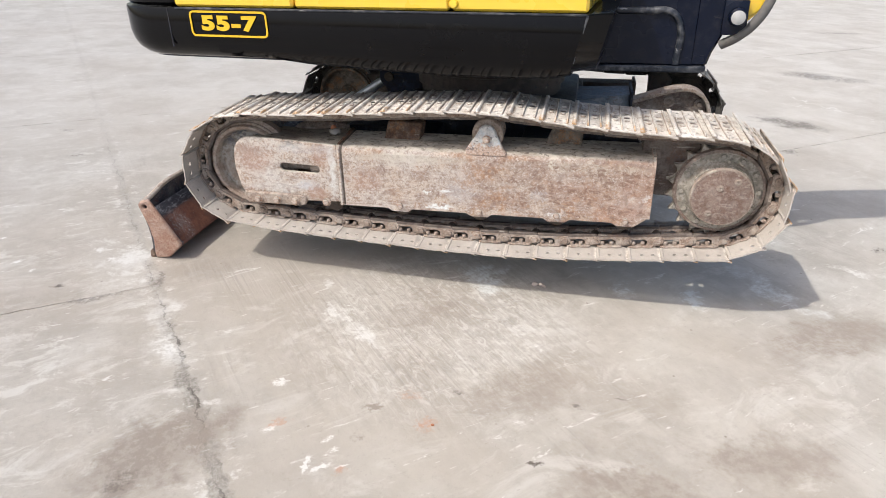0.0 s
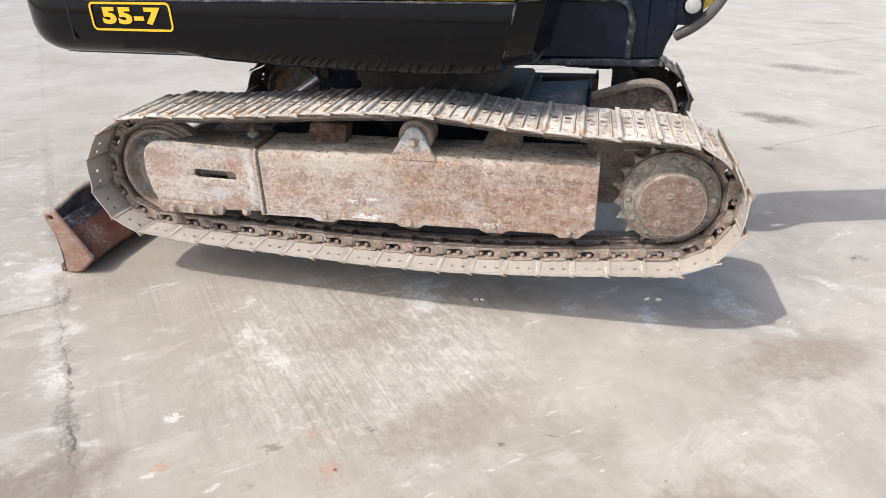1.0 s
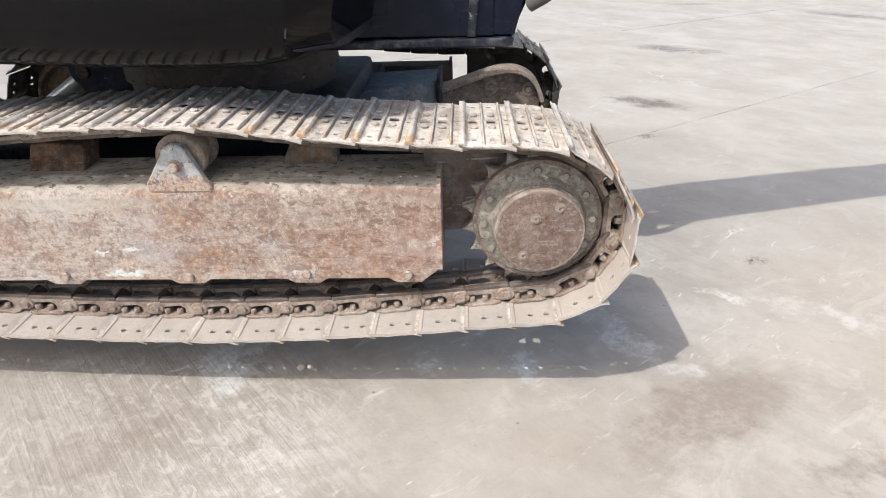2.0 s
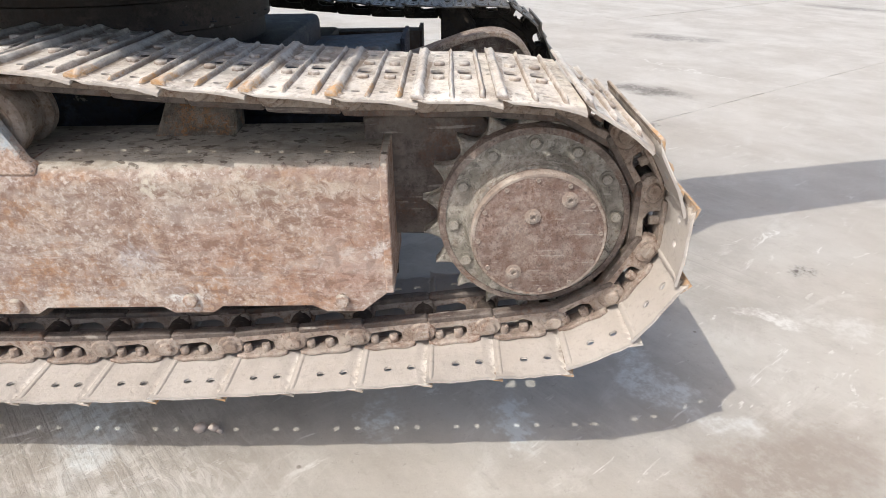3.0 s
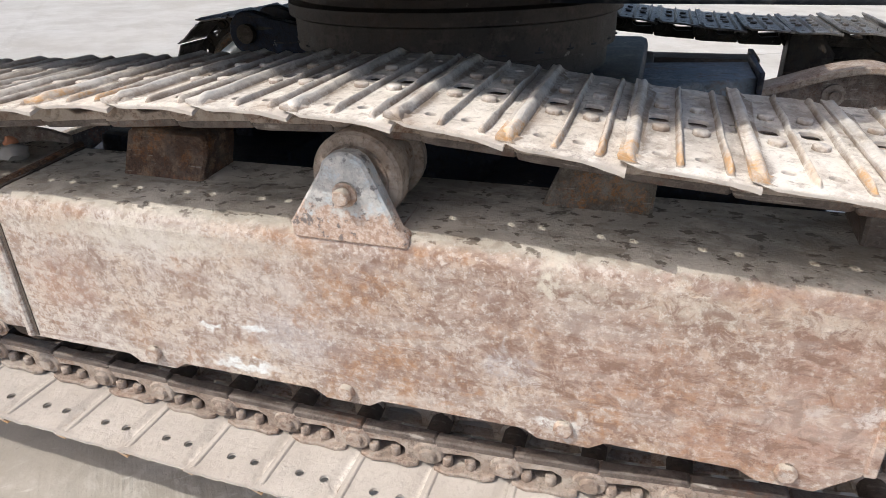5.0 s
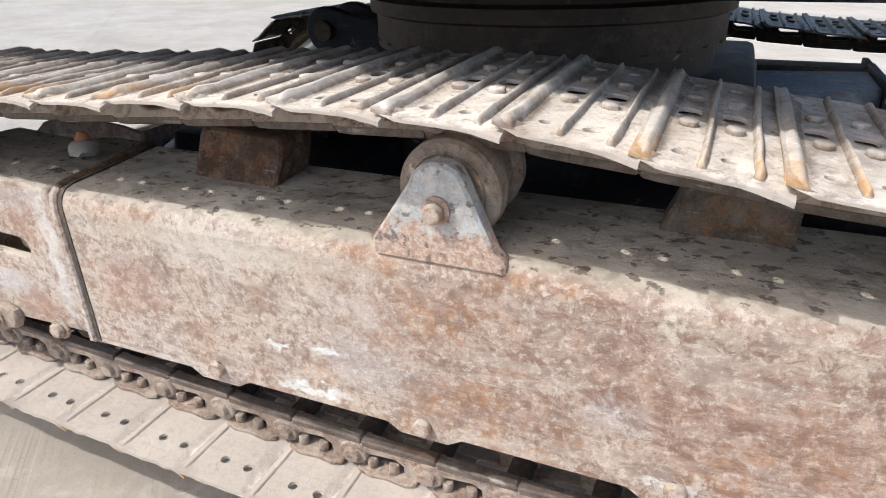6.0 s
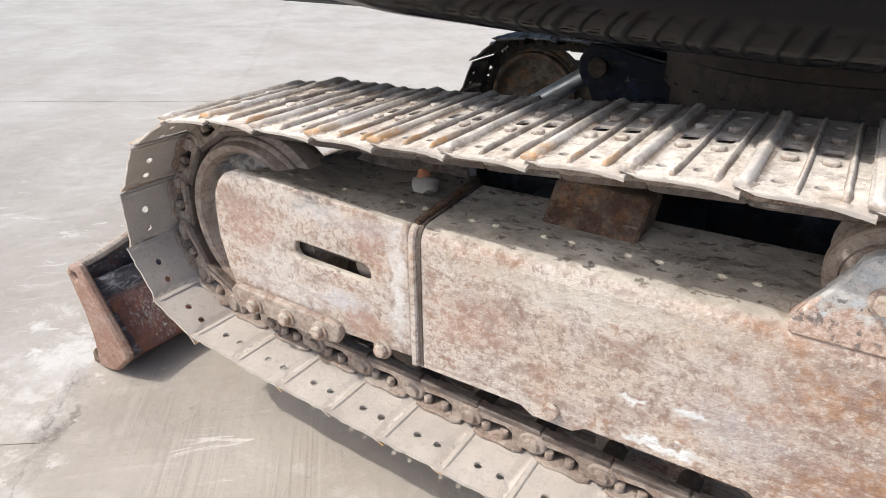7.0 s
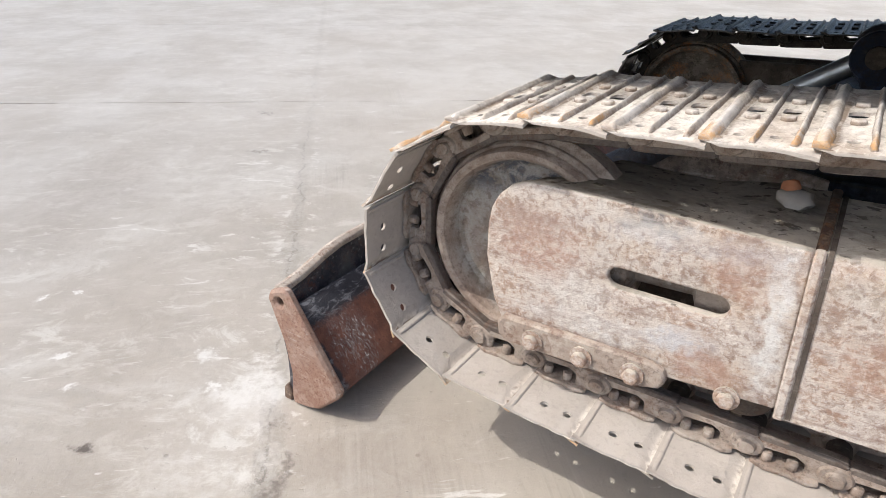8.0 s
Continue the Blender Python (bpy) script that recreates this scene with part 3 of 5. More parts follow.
def concrete():
    m = Nodes("weathered_brushed_concrete")
    rot = m.add("VectorRotate", Vector=m.coord, Angle=-D1)
    at = rot.outputs[0]
    big, mid = m.noise(0.55, 5, 0.6, at), m.noise(2.6, 8, 0.72, at, (0.8, 1, 1))
    fine, grit = m.noise(34, 7, 0.75, at), m.noise(190, 4, 0.75, at)
    brush = m.noise(70, 2, 0.5, at, (0.02, 1.0, 1.0), 0.3)
    brushed = m.math("MULTIPLY", m.step(m.noise(0.9, 3, 0.6, m.vec("ADD", at, (4, 1, 0))), 0.44, 0.62), m.step(m.noise(3.2, 5, 0.65, m.vec("ADD", at, (1, 5, 0)), (0.35, 1, 1)), 0.44, 0.62))
    across = m.vec("DOT_PRODUCT", m.vec("SUBTRACT", m.coord, (CORNER.x, CORNER.y, 0)), (-AXIS1.y, AXIS1.x, 0))
    slab_side = m.step(across, -0.03, 0.04)
    local = m.step(m.vec("DISTANCE", m.coord, (0.05, 2.2, 0.0)), 0.8, 0.3)
    brushed = m.math("MULTIPLY", m.math("MAXIMUM", brushed, local), m.math("SUBTRACT", 1.0, m.math("MULTIPLY", slab_side, 0.85)))
    trowel = m.noise(6, 7, 0.7, at, (0.9, 0.45, 1.0), 0.9)
    color = m.mix(m.step(mid, 0.34, 0.66), (0.40, 0.372, 0.338), (0.53, 0.507, 0.472))
    color = m.mix(m.step(big, 0.4, 0.64, 0.0, 0.55), color, (0.445, 0.395, 0.34))
    color = m.mix(m.step(m.noise(1.2, 8, 0.72, m.vec("ADD", at, (7, 3, 0))), 0.52, 0.70, 0.0, 0.6), color, (0.30, 0.265, 0.225))
    color = m.mix(m.step(trowel, 0.52, 0.68, 0.0, 0.5), color, (0.64, 0.62, 0.59))
    color = m.mix(m.math("MULTIPLY", m.step(brush, 0.54, 0.66), m.math("MULTIPLY", brushed, 0.30)), color, (0.27, 0.245, 0.215))
    color = m.mix(m.math("MULTIPLY", m.step(brush, 0.42, 0.30), m.math("MULTIPLY", brushed, 0.26)), color, (0.66, 0.64, 0.61))
    color = m.mix(m.step(fine, 0.54, 0.70, 0.0, 0.32), color, (0.30, 0.27, 0.235))
    color = m.mix(m.step(grit, 0.56, 0.74, 0.0, 0.3), color, (0.27, 0.245, 0.215))
    scuff = m.math("MULTIPLY", m.step(m.noise(15, 5, 0.7, at, (1.0, 0.28, 1), 0.8), 0.60, 0.67), m.step(m.noise(1.9, 4, 0.65, m.vec("ADD", at, (2, 9, 0))), 0.46, 0.60))
    color = m.mix(m.math("MULTIPLY", scuff, 0.8), color, (0.76, 0.75, 0.73))
    chip = m.math("MULTIPLY", m.step(m.cells(7, at), 0.05, 0.02), m.step(m.noise(2.6, 2, 0.5, at), 0.48, 0.56))
    color = m.mix(m.math("MULTIPLY", chip, 0.7), color, (0.15, 0.12, 0.095))
    # broken surface along the long joint
    off = m.math("ABSOLUTE", m.math("ADD", across, m.math("MULTIPLY", m.math("SUBTRACT", m.noise(13, 7, 0.72, at), 0.5), 0.13)))
    broken = m.step(m.noise(1.7, 5, 0.7, at), 0.40, 0.58, 0.35, 1.0)
    near = m.step(m.add("SeparateXYZ", Vector=at).outputs[0], 2.9, 2.0, 0.4, 1.0)
    broken = m.math("MULTIPLY", broken, near)
    band = m.math("MULTIPLY", m.step(off, 0.032, 0.016), broken)
    color = m.mix(m.math("MULTIPLY", band, 0.9), color, m.mix(m.step(m.noise(60, 5, 0.75, at), 0.40, 0.6), (0.40, 0.375, 0.34), (0.235, 0.215, 0.19)))
    wander = m.math("MULTIPLY", m.math("SUBTRACT", m.noise(4.5, 8, 0.75, m.vec("ADD", at, (6, 2, 0))), 0.5), 0.16)
    crack = m.math("MULTIPLY", m.step(m.math("ABSOLUTE", m.math("ADD", across, wander)), 0.0055, 0.002), m.step(m.noise(5, 4, 0.7, at), 0.42, 0.52, 0.25, 1.0))
    crack = m.math("MULTIPLY", crack, near)
    color = m.mix(crack, color, (0.13, 0.115, 0.10))
    rim = m.math("MULTIPLY", m.math("MULTIPLY", m.step(off, 0.030, 0.036), m.step(off, 0.10, 0.045)), m.step(m.noise(19, 6, 0.75, at, (1.0, 0.5, 1)), 0.52, 0.62))
    color = m.mix(m.math("MULTIPLY", rim, 0.75), color, (0.70, 0.685, 0.66))
    # chalky swirls on the slab beside the blade
    swirl = m.noise(13, 9, 0.78, at, (0.8, 0.5, 1), 0.7)
    color = m.mix(m.math("MULTIPLY", m.math("MULTIPLY", m.step(swirl, 0.51, 0.62), slab_side), m.step(m.noise(1.1, 4, 0.6, m.vec("ADD", at, (3, 8, 0))), 0.40, 0.60, 0.3, 0.75)), color, (0.66, 0.645, 0.61))
    color = m.mix(m.math("MULTIPLY", m.step(swirl, 0.46, 0.36, 0.0, 0.4), slab_side), color, (0.38, 0.355, 0.32))
    ripple = m.noise(30, 6, 0.7, at, (0.55, 1.0, 1.0), 0.9)
    color = m.mix(m.math("MULTIPLY", m.step(ripple, 0.50, 0.62, 0.0, 0.6), local), color, (0.66, 0.64, 0.61))
    color = m.mix(m.math("MULTIPLY", m.step(ripple, 0.46, 0.36, 0.0, 0.55), local), color, (0.33, 0.30, 0.27))
    # short pale flecks and shallow pits
    fleck = m.math("MULTIPLY", m.step(m.noise(46, 4, 0.6, at, (1.0, 0.20, 1.0), 0.4), 0.635, 0.69), m.step(m.noise(2.4, 5, 0.68, m.vec("ADD", at, (5, 5, 0))), 0.44, 0.60))
    color = m.mix(m.math("MULTIPLY", fleck, 0.75), color, (0.72, 0.705, 0.68))
    pit = m.step(m.noise(85, 4, 0.7, at, (1.0, 0.7, 1.0), 0.8), 0.62, 0.70)
    color = m.mix(m.math("MULTIPLY", pit, 0.38), color, (0.25, 0.225, 0.195))
    # away from the machine paler and more even: the far sheen coloured in
    far_sheen = m.step(m.math("ADD", m.vec("DISTANCE", m.coord, (0.0, 2.4, 0.0)), m.math("MULTIPLY", m.math("SUBTRACT", big, 0.5), 2.0)), 1.6, 4.2, 0.0, 0.62)
    color = m.mix(far_sheen, color, m.mix(m.step(m.noise(1.6, 5, 0.62, m.vec("ADD", at, (3, 3, 0))), 0.40, 0.62), (0.485, 0.455, 0.415), (0.60, 0.575, 0.54)))
    # single stains and scuffs: place, half length, half width, turn, strength, colour
    white, brown, dark, red, blue = (0.74, 0.73, 0.71), (0.315, 0.272, 0.235), (0.12, 0.10, 0.085), (0.50, 0.27, 0.17), (0.67, 0.69, 0.69)
    warp = m.vec("MULTIPLY", m.vec("SUBTRACT", m.add("TexNoise", Vector=m.coord, Scale=9.0, Detail=5.0).outputs["Color"], (0.5, 0.5, 0.5)), (0.30, 0.30, 0.0))
    rag = m.vec("MULTIPLY", m.vec("SUBTRACT", m.add("TexNoise", Vector=m.coord, Scale=55.0, Detail=4.0).outputs["Color"], (0.5, 0.5, 0.5)), (0.09, 0.09, 0.0))
    for x, y, a, b, turn, power, tint in (
        (-1.50, 2.38, 0.26, 0.16, 120, 0.3, white), (-1.46, 2.40, 0.12, 0.05, 30, 0.7, white), (-1.52, 2.49, 0.09, 0.035, 120, 0.7, white), (-1.40, 2.18, 0.18, 0.10, 40, 0.4, white),
        (-1.00, 1.92, 0.30, 0.06, 131, 0.55, white), (-0.897, 1.789, 0.07, 0.03, 131, 1.0, white), (-0.405, 1.695, 0.026, 0.022, 20, 1.5, white),
        (-0.139, 1.466, 0.030, 0.009, 60, 1.5, white), (-0.114, 1.423, 0.026, 0.009, 55, 1.4, white), (-0.165, 1.360, 0.032, 0.011, 100, 1.5, white), (-0.115, 1.356, 0.036, 0.008, 40, 1.2, white), (-0.060, 1.372, 0.024, 0.006, 30, 1.2, white),
        (-0.494, 2.369, 0.07, 0.022, 110, 0.8, white), (-0.367, 2.171, 0.13, 0.03, 122, 0.85, white), (-0.207, 2.037, 0.11, 0.03, 138, 0.8, white), (-0.34, 1.47, 0.025, 0.015, 50, 1.0, white),
        (0.40, 2.20, 0.30, 0.15, 20, 0.3, white), (0.30, 2.30, 0.22, 0.06, 130, 0.25, white), (2.66, 6.64, 0.75, 0.014, 126, 0.7, white), (1.86, 3.09, 0.10, 0.03, 150, 0.8, white), (2.20, 2.98, 0.32, 0.05, 155, 0.5, white),
        (-2.266, 2.344, 0.024, 0.010, 100, 1.5, white), (-2.217, 2.415, 0.014, 0.010, 20, 1.4, white), (-1.957, 2.219, 0.032, 0.010, 70, 1.2, white), (-1.83, 2.17, 0.02, 0.012, 70, 1.0, white), (-1.67, 2.424, 0.03, 0.025, 0, 0.9, white), (-1.564, 2.353, 0.022, 0.016, 0, 1.2, white),
        (0.16, 2.62, 0.15, 0.085, 110, 1.3, blue), (0.24, 2.70, 0.06, 0.03, 60, 1.0, blue), (1.09, 2.64, 0.10, 0.035, 105, 1.6, blue), (0.78, 2.63, 0.09, 0.05, 100, 1.3, blue), (1.45, 2.80, 0.25, 0.06, 120, 0.9, blue),
        (-0.62, 1.30, 0.26, 0.14, 50, 1.3, brown), (-0.66, 1.168, 0.05, 0.025, 50, 0.6, dark), (1.585, 2.45, 0.38, 0.14, 30, 0.95, brown), (1.176, 1.693, 0.26, 0.10, 20, 0.95, brown), (0.79, 1.478, 0.22, 0.07, 10, 1.0, brown),
        (0.415, 1.85, 0.22, 0.13, 30, 0.75, brown), (-0.06, 2.42, 0.09, 0.05, 20, 0.9, brown), (-0.02, 2.26, 0.22, 0.09, 40, 0.6, brown), (-0.056, 1.644, 0.036, 0.018, 10, 1.2, brown), (-0.055, 1.495, 0.022, 0.014, 120, 0.9, brown), (1.90, 2.23, 0.20, 0.06, 10, 0.9, brown),
        (0.14, 1.60, 0.035, 0.025, 60, 0.7, red), (-0.32, 1.50, 0.03, 0.02, 60, 0.6, red), (-0.06, 1.355, 0.022, 0.016, 60, 0.6, red), (0.06, 1.72, 0.04, 0.025, 20, 0.45, red), (2.09, 3.368, 0.05, 0.032, 20, 1.2, dark),
        (0.492, 1.512, 0.028, 0.010, 20, 1.0, dark), (0.609, 1.803, 0.030, 0.010, 160, 0.7, dark), (0.209, 1.789, 0.022, 0.010, 10, 0.8, dark), (0.756, 1.875, 0.026, 0.005, 170, 0.9, dark), (-1.406, 2.022, 0.12, 0.016, 38, 0.6, dark), (-1.329, 2.344, 0.035, 0.02, 131, 0.7, dark), (-1.235, 2.241, 0.07, 0.02, 131, 0.7, dark),
        (2.25, 5.85, 0.30, 0.13, 150, 0.8, dark), (3.10, 8.00, 0.45, 0.20, 160, 0.7, dark), (6.35, 10.8, 0.60, 0.25, 150, 0.7, dark), (4.5, 11.8, 0.5, 0.1, 10, 0.5, dark),
        (2.05, 5.02, 0.06, 0.04, 40, 0.9, dark), (-1.617, 2.073, 0.026, 0.012, 20, 1.3, dark), (-2.75, 3.60, 0.05, 0.02, 30, 0.9, dark), (-3.21, 4.08, 0.05, 0.02, 10, 0.9, dark),
        (-1.09, 2.40, 0.25, 0.16, 40, 0.45, brown), (-2.9, 2.9, 0.5, 0.25, 130, 0.4, brown), (-1.9, 1.75, 0.35, 0.2, 40, 0.4, brown),
    ):
        here = m.vec("SUBTRACT", m.vec("ADD", m.coord, m.vec("ADD", m.vec("MULTIPLY", warp, (min(1.0, a / 0.2),) * 3), m.vec("MULTIPLY", rag, (min(1.0, b / 0.02),) * 3))), (x, y, 0))
        turned_at = m.add("VectorRotate", Vector=here, Angle=-radians(turn)).outputs[0]
        far = m.vec("LENGTH", m.vec("MULTIPLY", turned_at, (1 / a, 1 / b, 0)))
        mask = m.math("MULTIPLY", m.step(far, 1.35, 0.35), m.step(m.math("ADD", fine, trowel), 0.85, 1.12, 0.08 if a < 0.1 else 0.5 if tint is brown else 0.2, 1.0))
        color = m.mix(m.math("MINIMUM", m.math("MULTIPLY", mask, power), 1.0), color, tint)
    color = m.mix(1.0, color, (0.93, 0.93, 0.91), "MULTIPLY")
    m.bsdf.inputs["Diffuse Roughness"].default_value = 0.4
    height = m.math("ADD", m.math("SUBTRACT", m.math("MULTIPLY", m.math("MULTIPLY", brush, brushed), 1.3), m.math("MULTIPLY", pit, 0.6)), m.math("ADD", m.math("MULTIPLY", fine, 0.5), m.math("MULTIPLY", grit, 0.3)))
    return m.done(color, m.step(mid, 0.3, 0.7, 0.58, 0.42), 0.0, m.bump(height, 0.55, 0.004, m.bump(m.math("ADD", m.math("SUBTRACT", trowel, m.math("MULTIPLY", band, 0.6)), m.math("MULTIPLY", m.math("MULTIPLY", ripple, local), 0.9)), 0.4, 0.008)))


CONCRETE = concrete()
JOINT = worn("dirty_joint_filling", (0.44, 0.41, 0.37), (0.56, 0.53, 0.49), (0.27, 0.25, 0.22), lightness=0.5, rusty=0.0, dusty=0.5, scale=2.0)

bm = bmesh.new()
bmesh.ops.create_grid(bm, x_segments=2, y_segments=2, size=400, matrix=Matrix.Translation((0, 0, -0.004)))
ground = tagged(part("ground", bm, JOINT), "dirty filling between pale concrete yard slabs", "ground", kind="structure")
CUTS = (-23.9, -17.9, -11.9, -8.92, -5.95, -2.97, 0.0, 2.97, 6.05, 9.1, 12.4, 15.4, 18.4, 21.4, 27.4, 33.4)
SEAM = 3.9
ROWS2 = (-31.0, -23.2, -15.5, -7.7, 0.0, SEAM, 7.7, 15.5, 23.2, 31.0)
rng = random.Random(5)


def slab(a0, a1, b0, b1, gap_low, gap_high, top):
    """One concrete slab with slightly crumbled edges."""
    near = a0 < 5 and a1 > -5 and b0 < 9 and b1 > -9
    step = 0.05 if near else 1.5
    gap_a = 0.0 if b0 in (SEAM, 0.0) else 0.0007
    gap_z = 0.0 if b1 in (SEAM, 0.0) else 0.0007
    ring = []
    corners = [(a0 + gap_low, b0 + gap_a), (a1 - gap_high, b0 + gap_a), (a1 - gap_high, b1 - gap_z), (a0 + gap_low, b1 - gap_z)]
    for (p, q), (r, s) in zip(corners, corners[1:] + corners[:1]):
        n = max(1, int(math.hypot(r - p, s - q) / step))
        for i in range(n):
            a, b = p + (r - p) * i / n, q + (s - q) * i / n
            k = noise.noise((a * 6, b * 6, 0.3)) + 0.6 * noise.noise((a * 21, b * 21, 2.0))
            bite = 0.013 * max(0.0, k) if near else 0.0
            if any(q in (b0, b1) and abs(b - q) < 0.05 for q in (SEAM, 0.0)):
                bite = 0.0
            elif near and min(abs(b - b0), abs(b - b1)) < 0.05:
                b += 0.014 * noise.noise((a * 2.1, 0.0, 4.0)) + 0.006 * noise.noise((a * 8.0, 0.0, 7.0))
            elif near:
                a += 0.004 * noise.noise((0.0, b * 2.5, 9.0))
            a += bite * (1 if abs(a - a0) < 0.1 else -1 if abs(a - a1) < 0.1 else 0)
            b += bite * 0.45 * (1 if abs(b - b0) < 0.1 else -1 if abs(b - b1) < 0.1 else 0)
            ring.append(CORNER + AXIS1 * a + AXIS2 * b)
    return prism([v[:] for v in ring], -0.05, top, axis="z")


for b0, b1 in zip(ROWS2, ROWS2[1:]):
    # under the machine one long pour has no cross joint
    cuts = [0.23 if c == 0.0 and b0 >= SEAM else c for c in CUTS if not (b0 == 0.0 and c == 0.0)]
    for a0, a1 in zip(cuts, cuts[1:]):
        top = 0.0 if SEAM in (b0, b1) or 0.0 in (b0, b1) else rng.uniform(-0.0015, 0.0015)
        gap = 0.0014
        part("concrete_slab", slab(a0, a1, b0, b1, gap, gap, top), CONCRETE, ground)
# the yard beyond the last slabs
far_ring = [(-380, -380), (380, -380), (380, 380), (-380, 380)]
hole = [(CORNER + AXIS1 * a + AXIS2 * b)[:] for a, b in ((CUTS[0], ROWS2[0]), (CUTS[-1], ROWS2[0]), (CUTS[-1], ROWS2[-1]), (CUTS[0], ROWS2[-1]))]
part("far_yard", prism(far_ring, -0.003, 0.0, holes=(hole,), axis="z"), CONCRETE, ground)


# ---- excavator: undercarriage ----
excavator = tagged(new("excavator"), "compact crawler excavator, worn and dusty, jacked up on its blade", "excavator")
TILT = 2.2
excavator.matrix_basis = pose(0.08, 3.39, 0.489, 0, -TILT, 0)
HALF, WIDE = 0.76, 0.19      # half the gauge, half a shoe's width

UPPER = ((-0.96, 0.258), (-0.78, 0.261), (-0.58, 0.269), (-0.38, 0.281), (-0.18, 0.293), (0.0, 0.298), (0.11, 0.298), (0.22, 0.290), (0.42, 0.266), (0.62, 0.248), (0.82, 0.240), (0.98, 0.238))
LOWER = ((0.96, -0.237), (0.82, -0.250), (0.62, -0.266), (0.42, -0.279), (0.2, -0.286), (0.0, -0.285), (-0.2, -0.279), (-0.4, -0.268), (-0.58, -0.258), (-0.78, -0.247), (-0.96, -0.231))


def loop_path(idler_u, droop=0.0):
    """The closed line of the shoes' inner faces, evenly sampled and smoothed."""
    pts = [(u, w - droop * min(1.0, (1.2 - abs(u)) / 0.3)) for u, w in UPPER]
    pts += [(1.0 + 0.236 * math.cos(radians(a)), 0.236 * math.sin(radians(a))) for a in range(75, -76, -10)]
    pts += list(LOWER)
    pts += [(idler_u + r * math.cos(radians(a)), r * math.sin(radians(a))) for a, r in ((a, 0.236 + 0.016 * min(1.0, (-105 - a) / 60)) for a in range(-115, -256, -10))]
    pts = np.array(pts + [pts[0]])
    s = np.r_[0, np.cumsum(np.hypot(*np.diff(pts, axis=0).T))]
    even = np.linspace(0, s[-1], 2001)[:-1]
    line = np.c_[np.interp(even, s, pts[:, 0]), np.interp(even, s, pts[:, 1])]
    kernel = np.hanning(41) / np.hanning(41).sum()
    wide = np.r_[line[-40:], line, line[:40]]
    return np.c_[np.convolve(wide[:, 0], kernel, "same"), np.convolve(wide[:, 1], kernel, "same")][40:-40]


IDLER_U = {-1: -1.0, 1: -1.085}
SET = {-1: 0.0, 1: -0.035}      # the far side hangs a little lower
PITCH, PHASE = 0.1268, 0.020


def stations(side):
    """Where the pins sit on a track's loop, and how many there are."""
    line = loop_path(IDLER_U[side], 0.0 if side < 0 else 0.018)
    ring = np.r_[line, line[:1]]
    run = np.r_[0, np.cumsum(np.hypot(*np.diff(ring, axis=0).T))]
    count = round(run[-1] / PITCH)
    at = (PHASE + np.arange(count + 1) * run[-1] / count) % run[-1]
    return np.c_[np.interp(at, run, ring[:, 0]), np.interp(at, run, ring[:, 1])]


def rib(foot, top, base, flat, x, reach, r):
    """One rib across a shoe, with a rounded back and blunt, slightly worn ends."""
    left, right = base
    sec = [(x - left, foot), (x - flat - (left - flat) * 0.35, foot + (top - foot) * 0.66), (x - flat * 0.75, top - 0.0011), (x - flat * 0.2, top),
           (x + flat * 0.2, top), (x + flat * 0.75, top - 0.0011), (x + flat + (right - flat) * 0.35, 0.003 + (top - 0.003) * 0.6), (x + right, 0.003)]
    bm = bmesh.new()
    rows = []
    for y in (-reach, -reach + 0.0025, -reach + 0.008, -reach + 0.02, -0.13, -0.09, -0.04, 0.0, 0.05, 0.09, 0.13, reach - 0.02, reach - 0.008, reach - 0.0025, reach):
        gap = reach - abs(y)
        keep = 0.25 if gap < 0.001 else 0.55 if gap < 0.004 else 0.9 if gap < 0.012 else 1.0
        sag, sway = r.uniform(-0.0022, 0.0006), r.uniform(-0.0011, 0.0011)
        rows.append([bm.verts.new((a + sway, y, b if b <= foot + 0.0005 else foot + (b - foot) * keep + sag * (b > 0.008))) for a, b in sec])
    for a, b in zip(rows, rows[1:]):
        for i in range(len(sec) - 1):
            bm.faces.new((a[i], a[i + 1], b[i + 1], b[i]))
    bm.faces.new(rows[0][::-1]), bm.faces.new(rows[-1])
    return bm


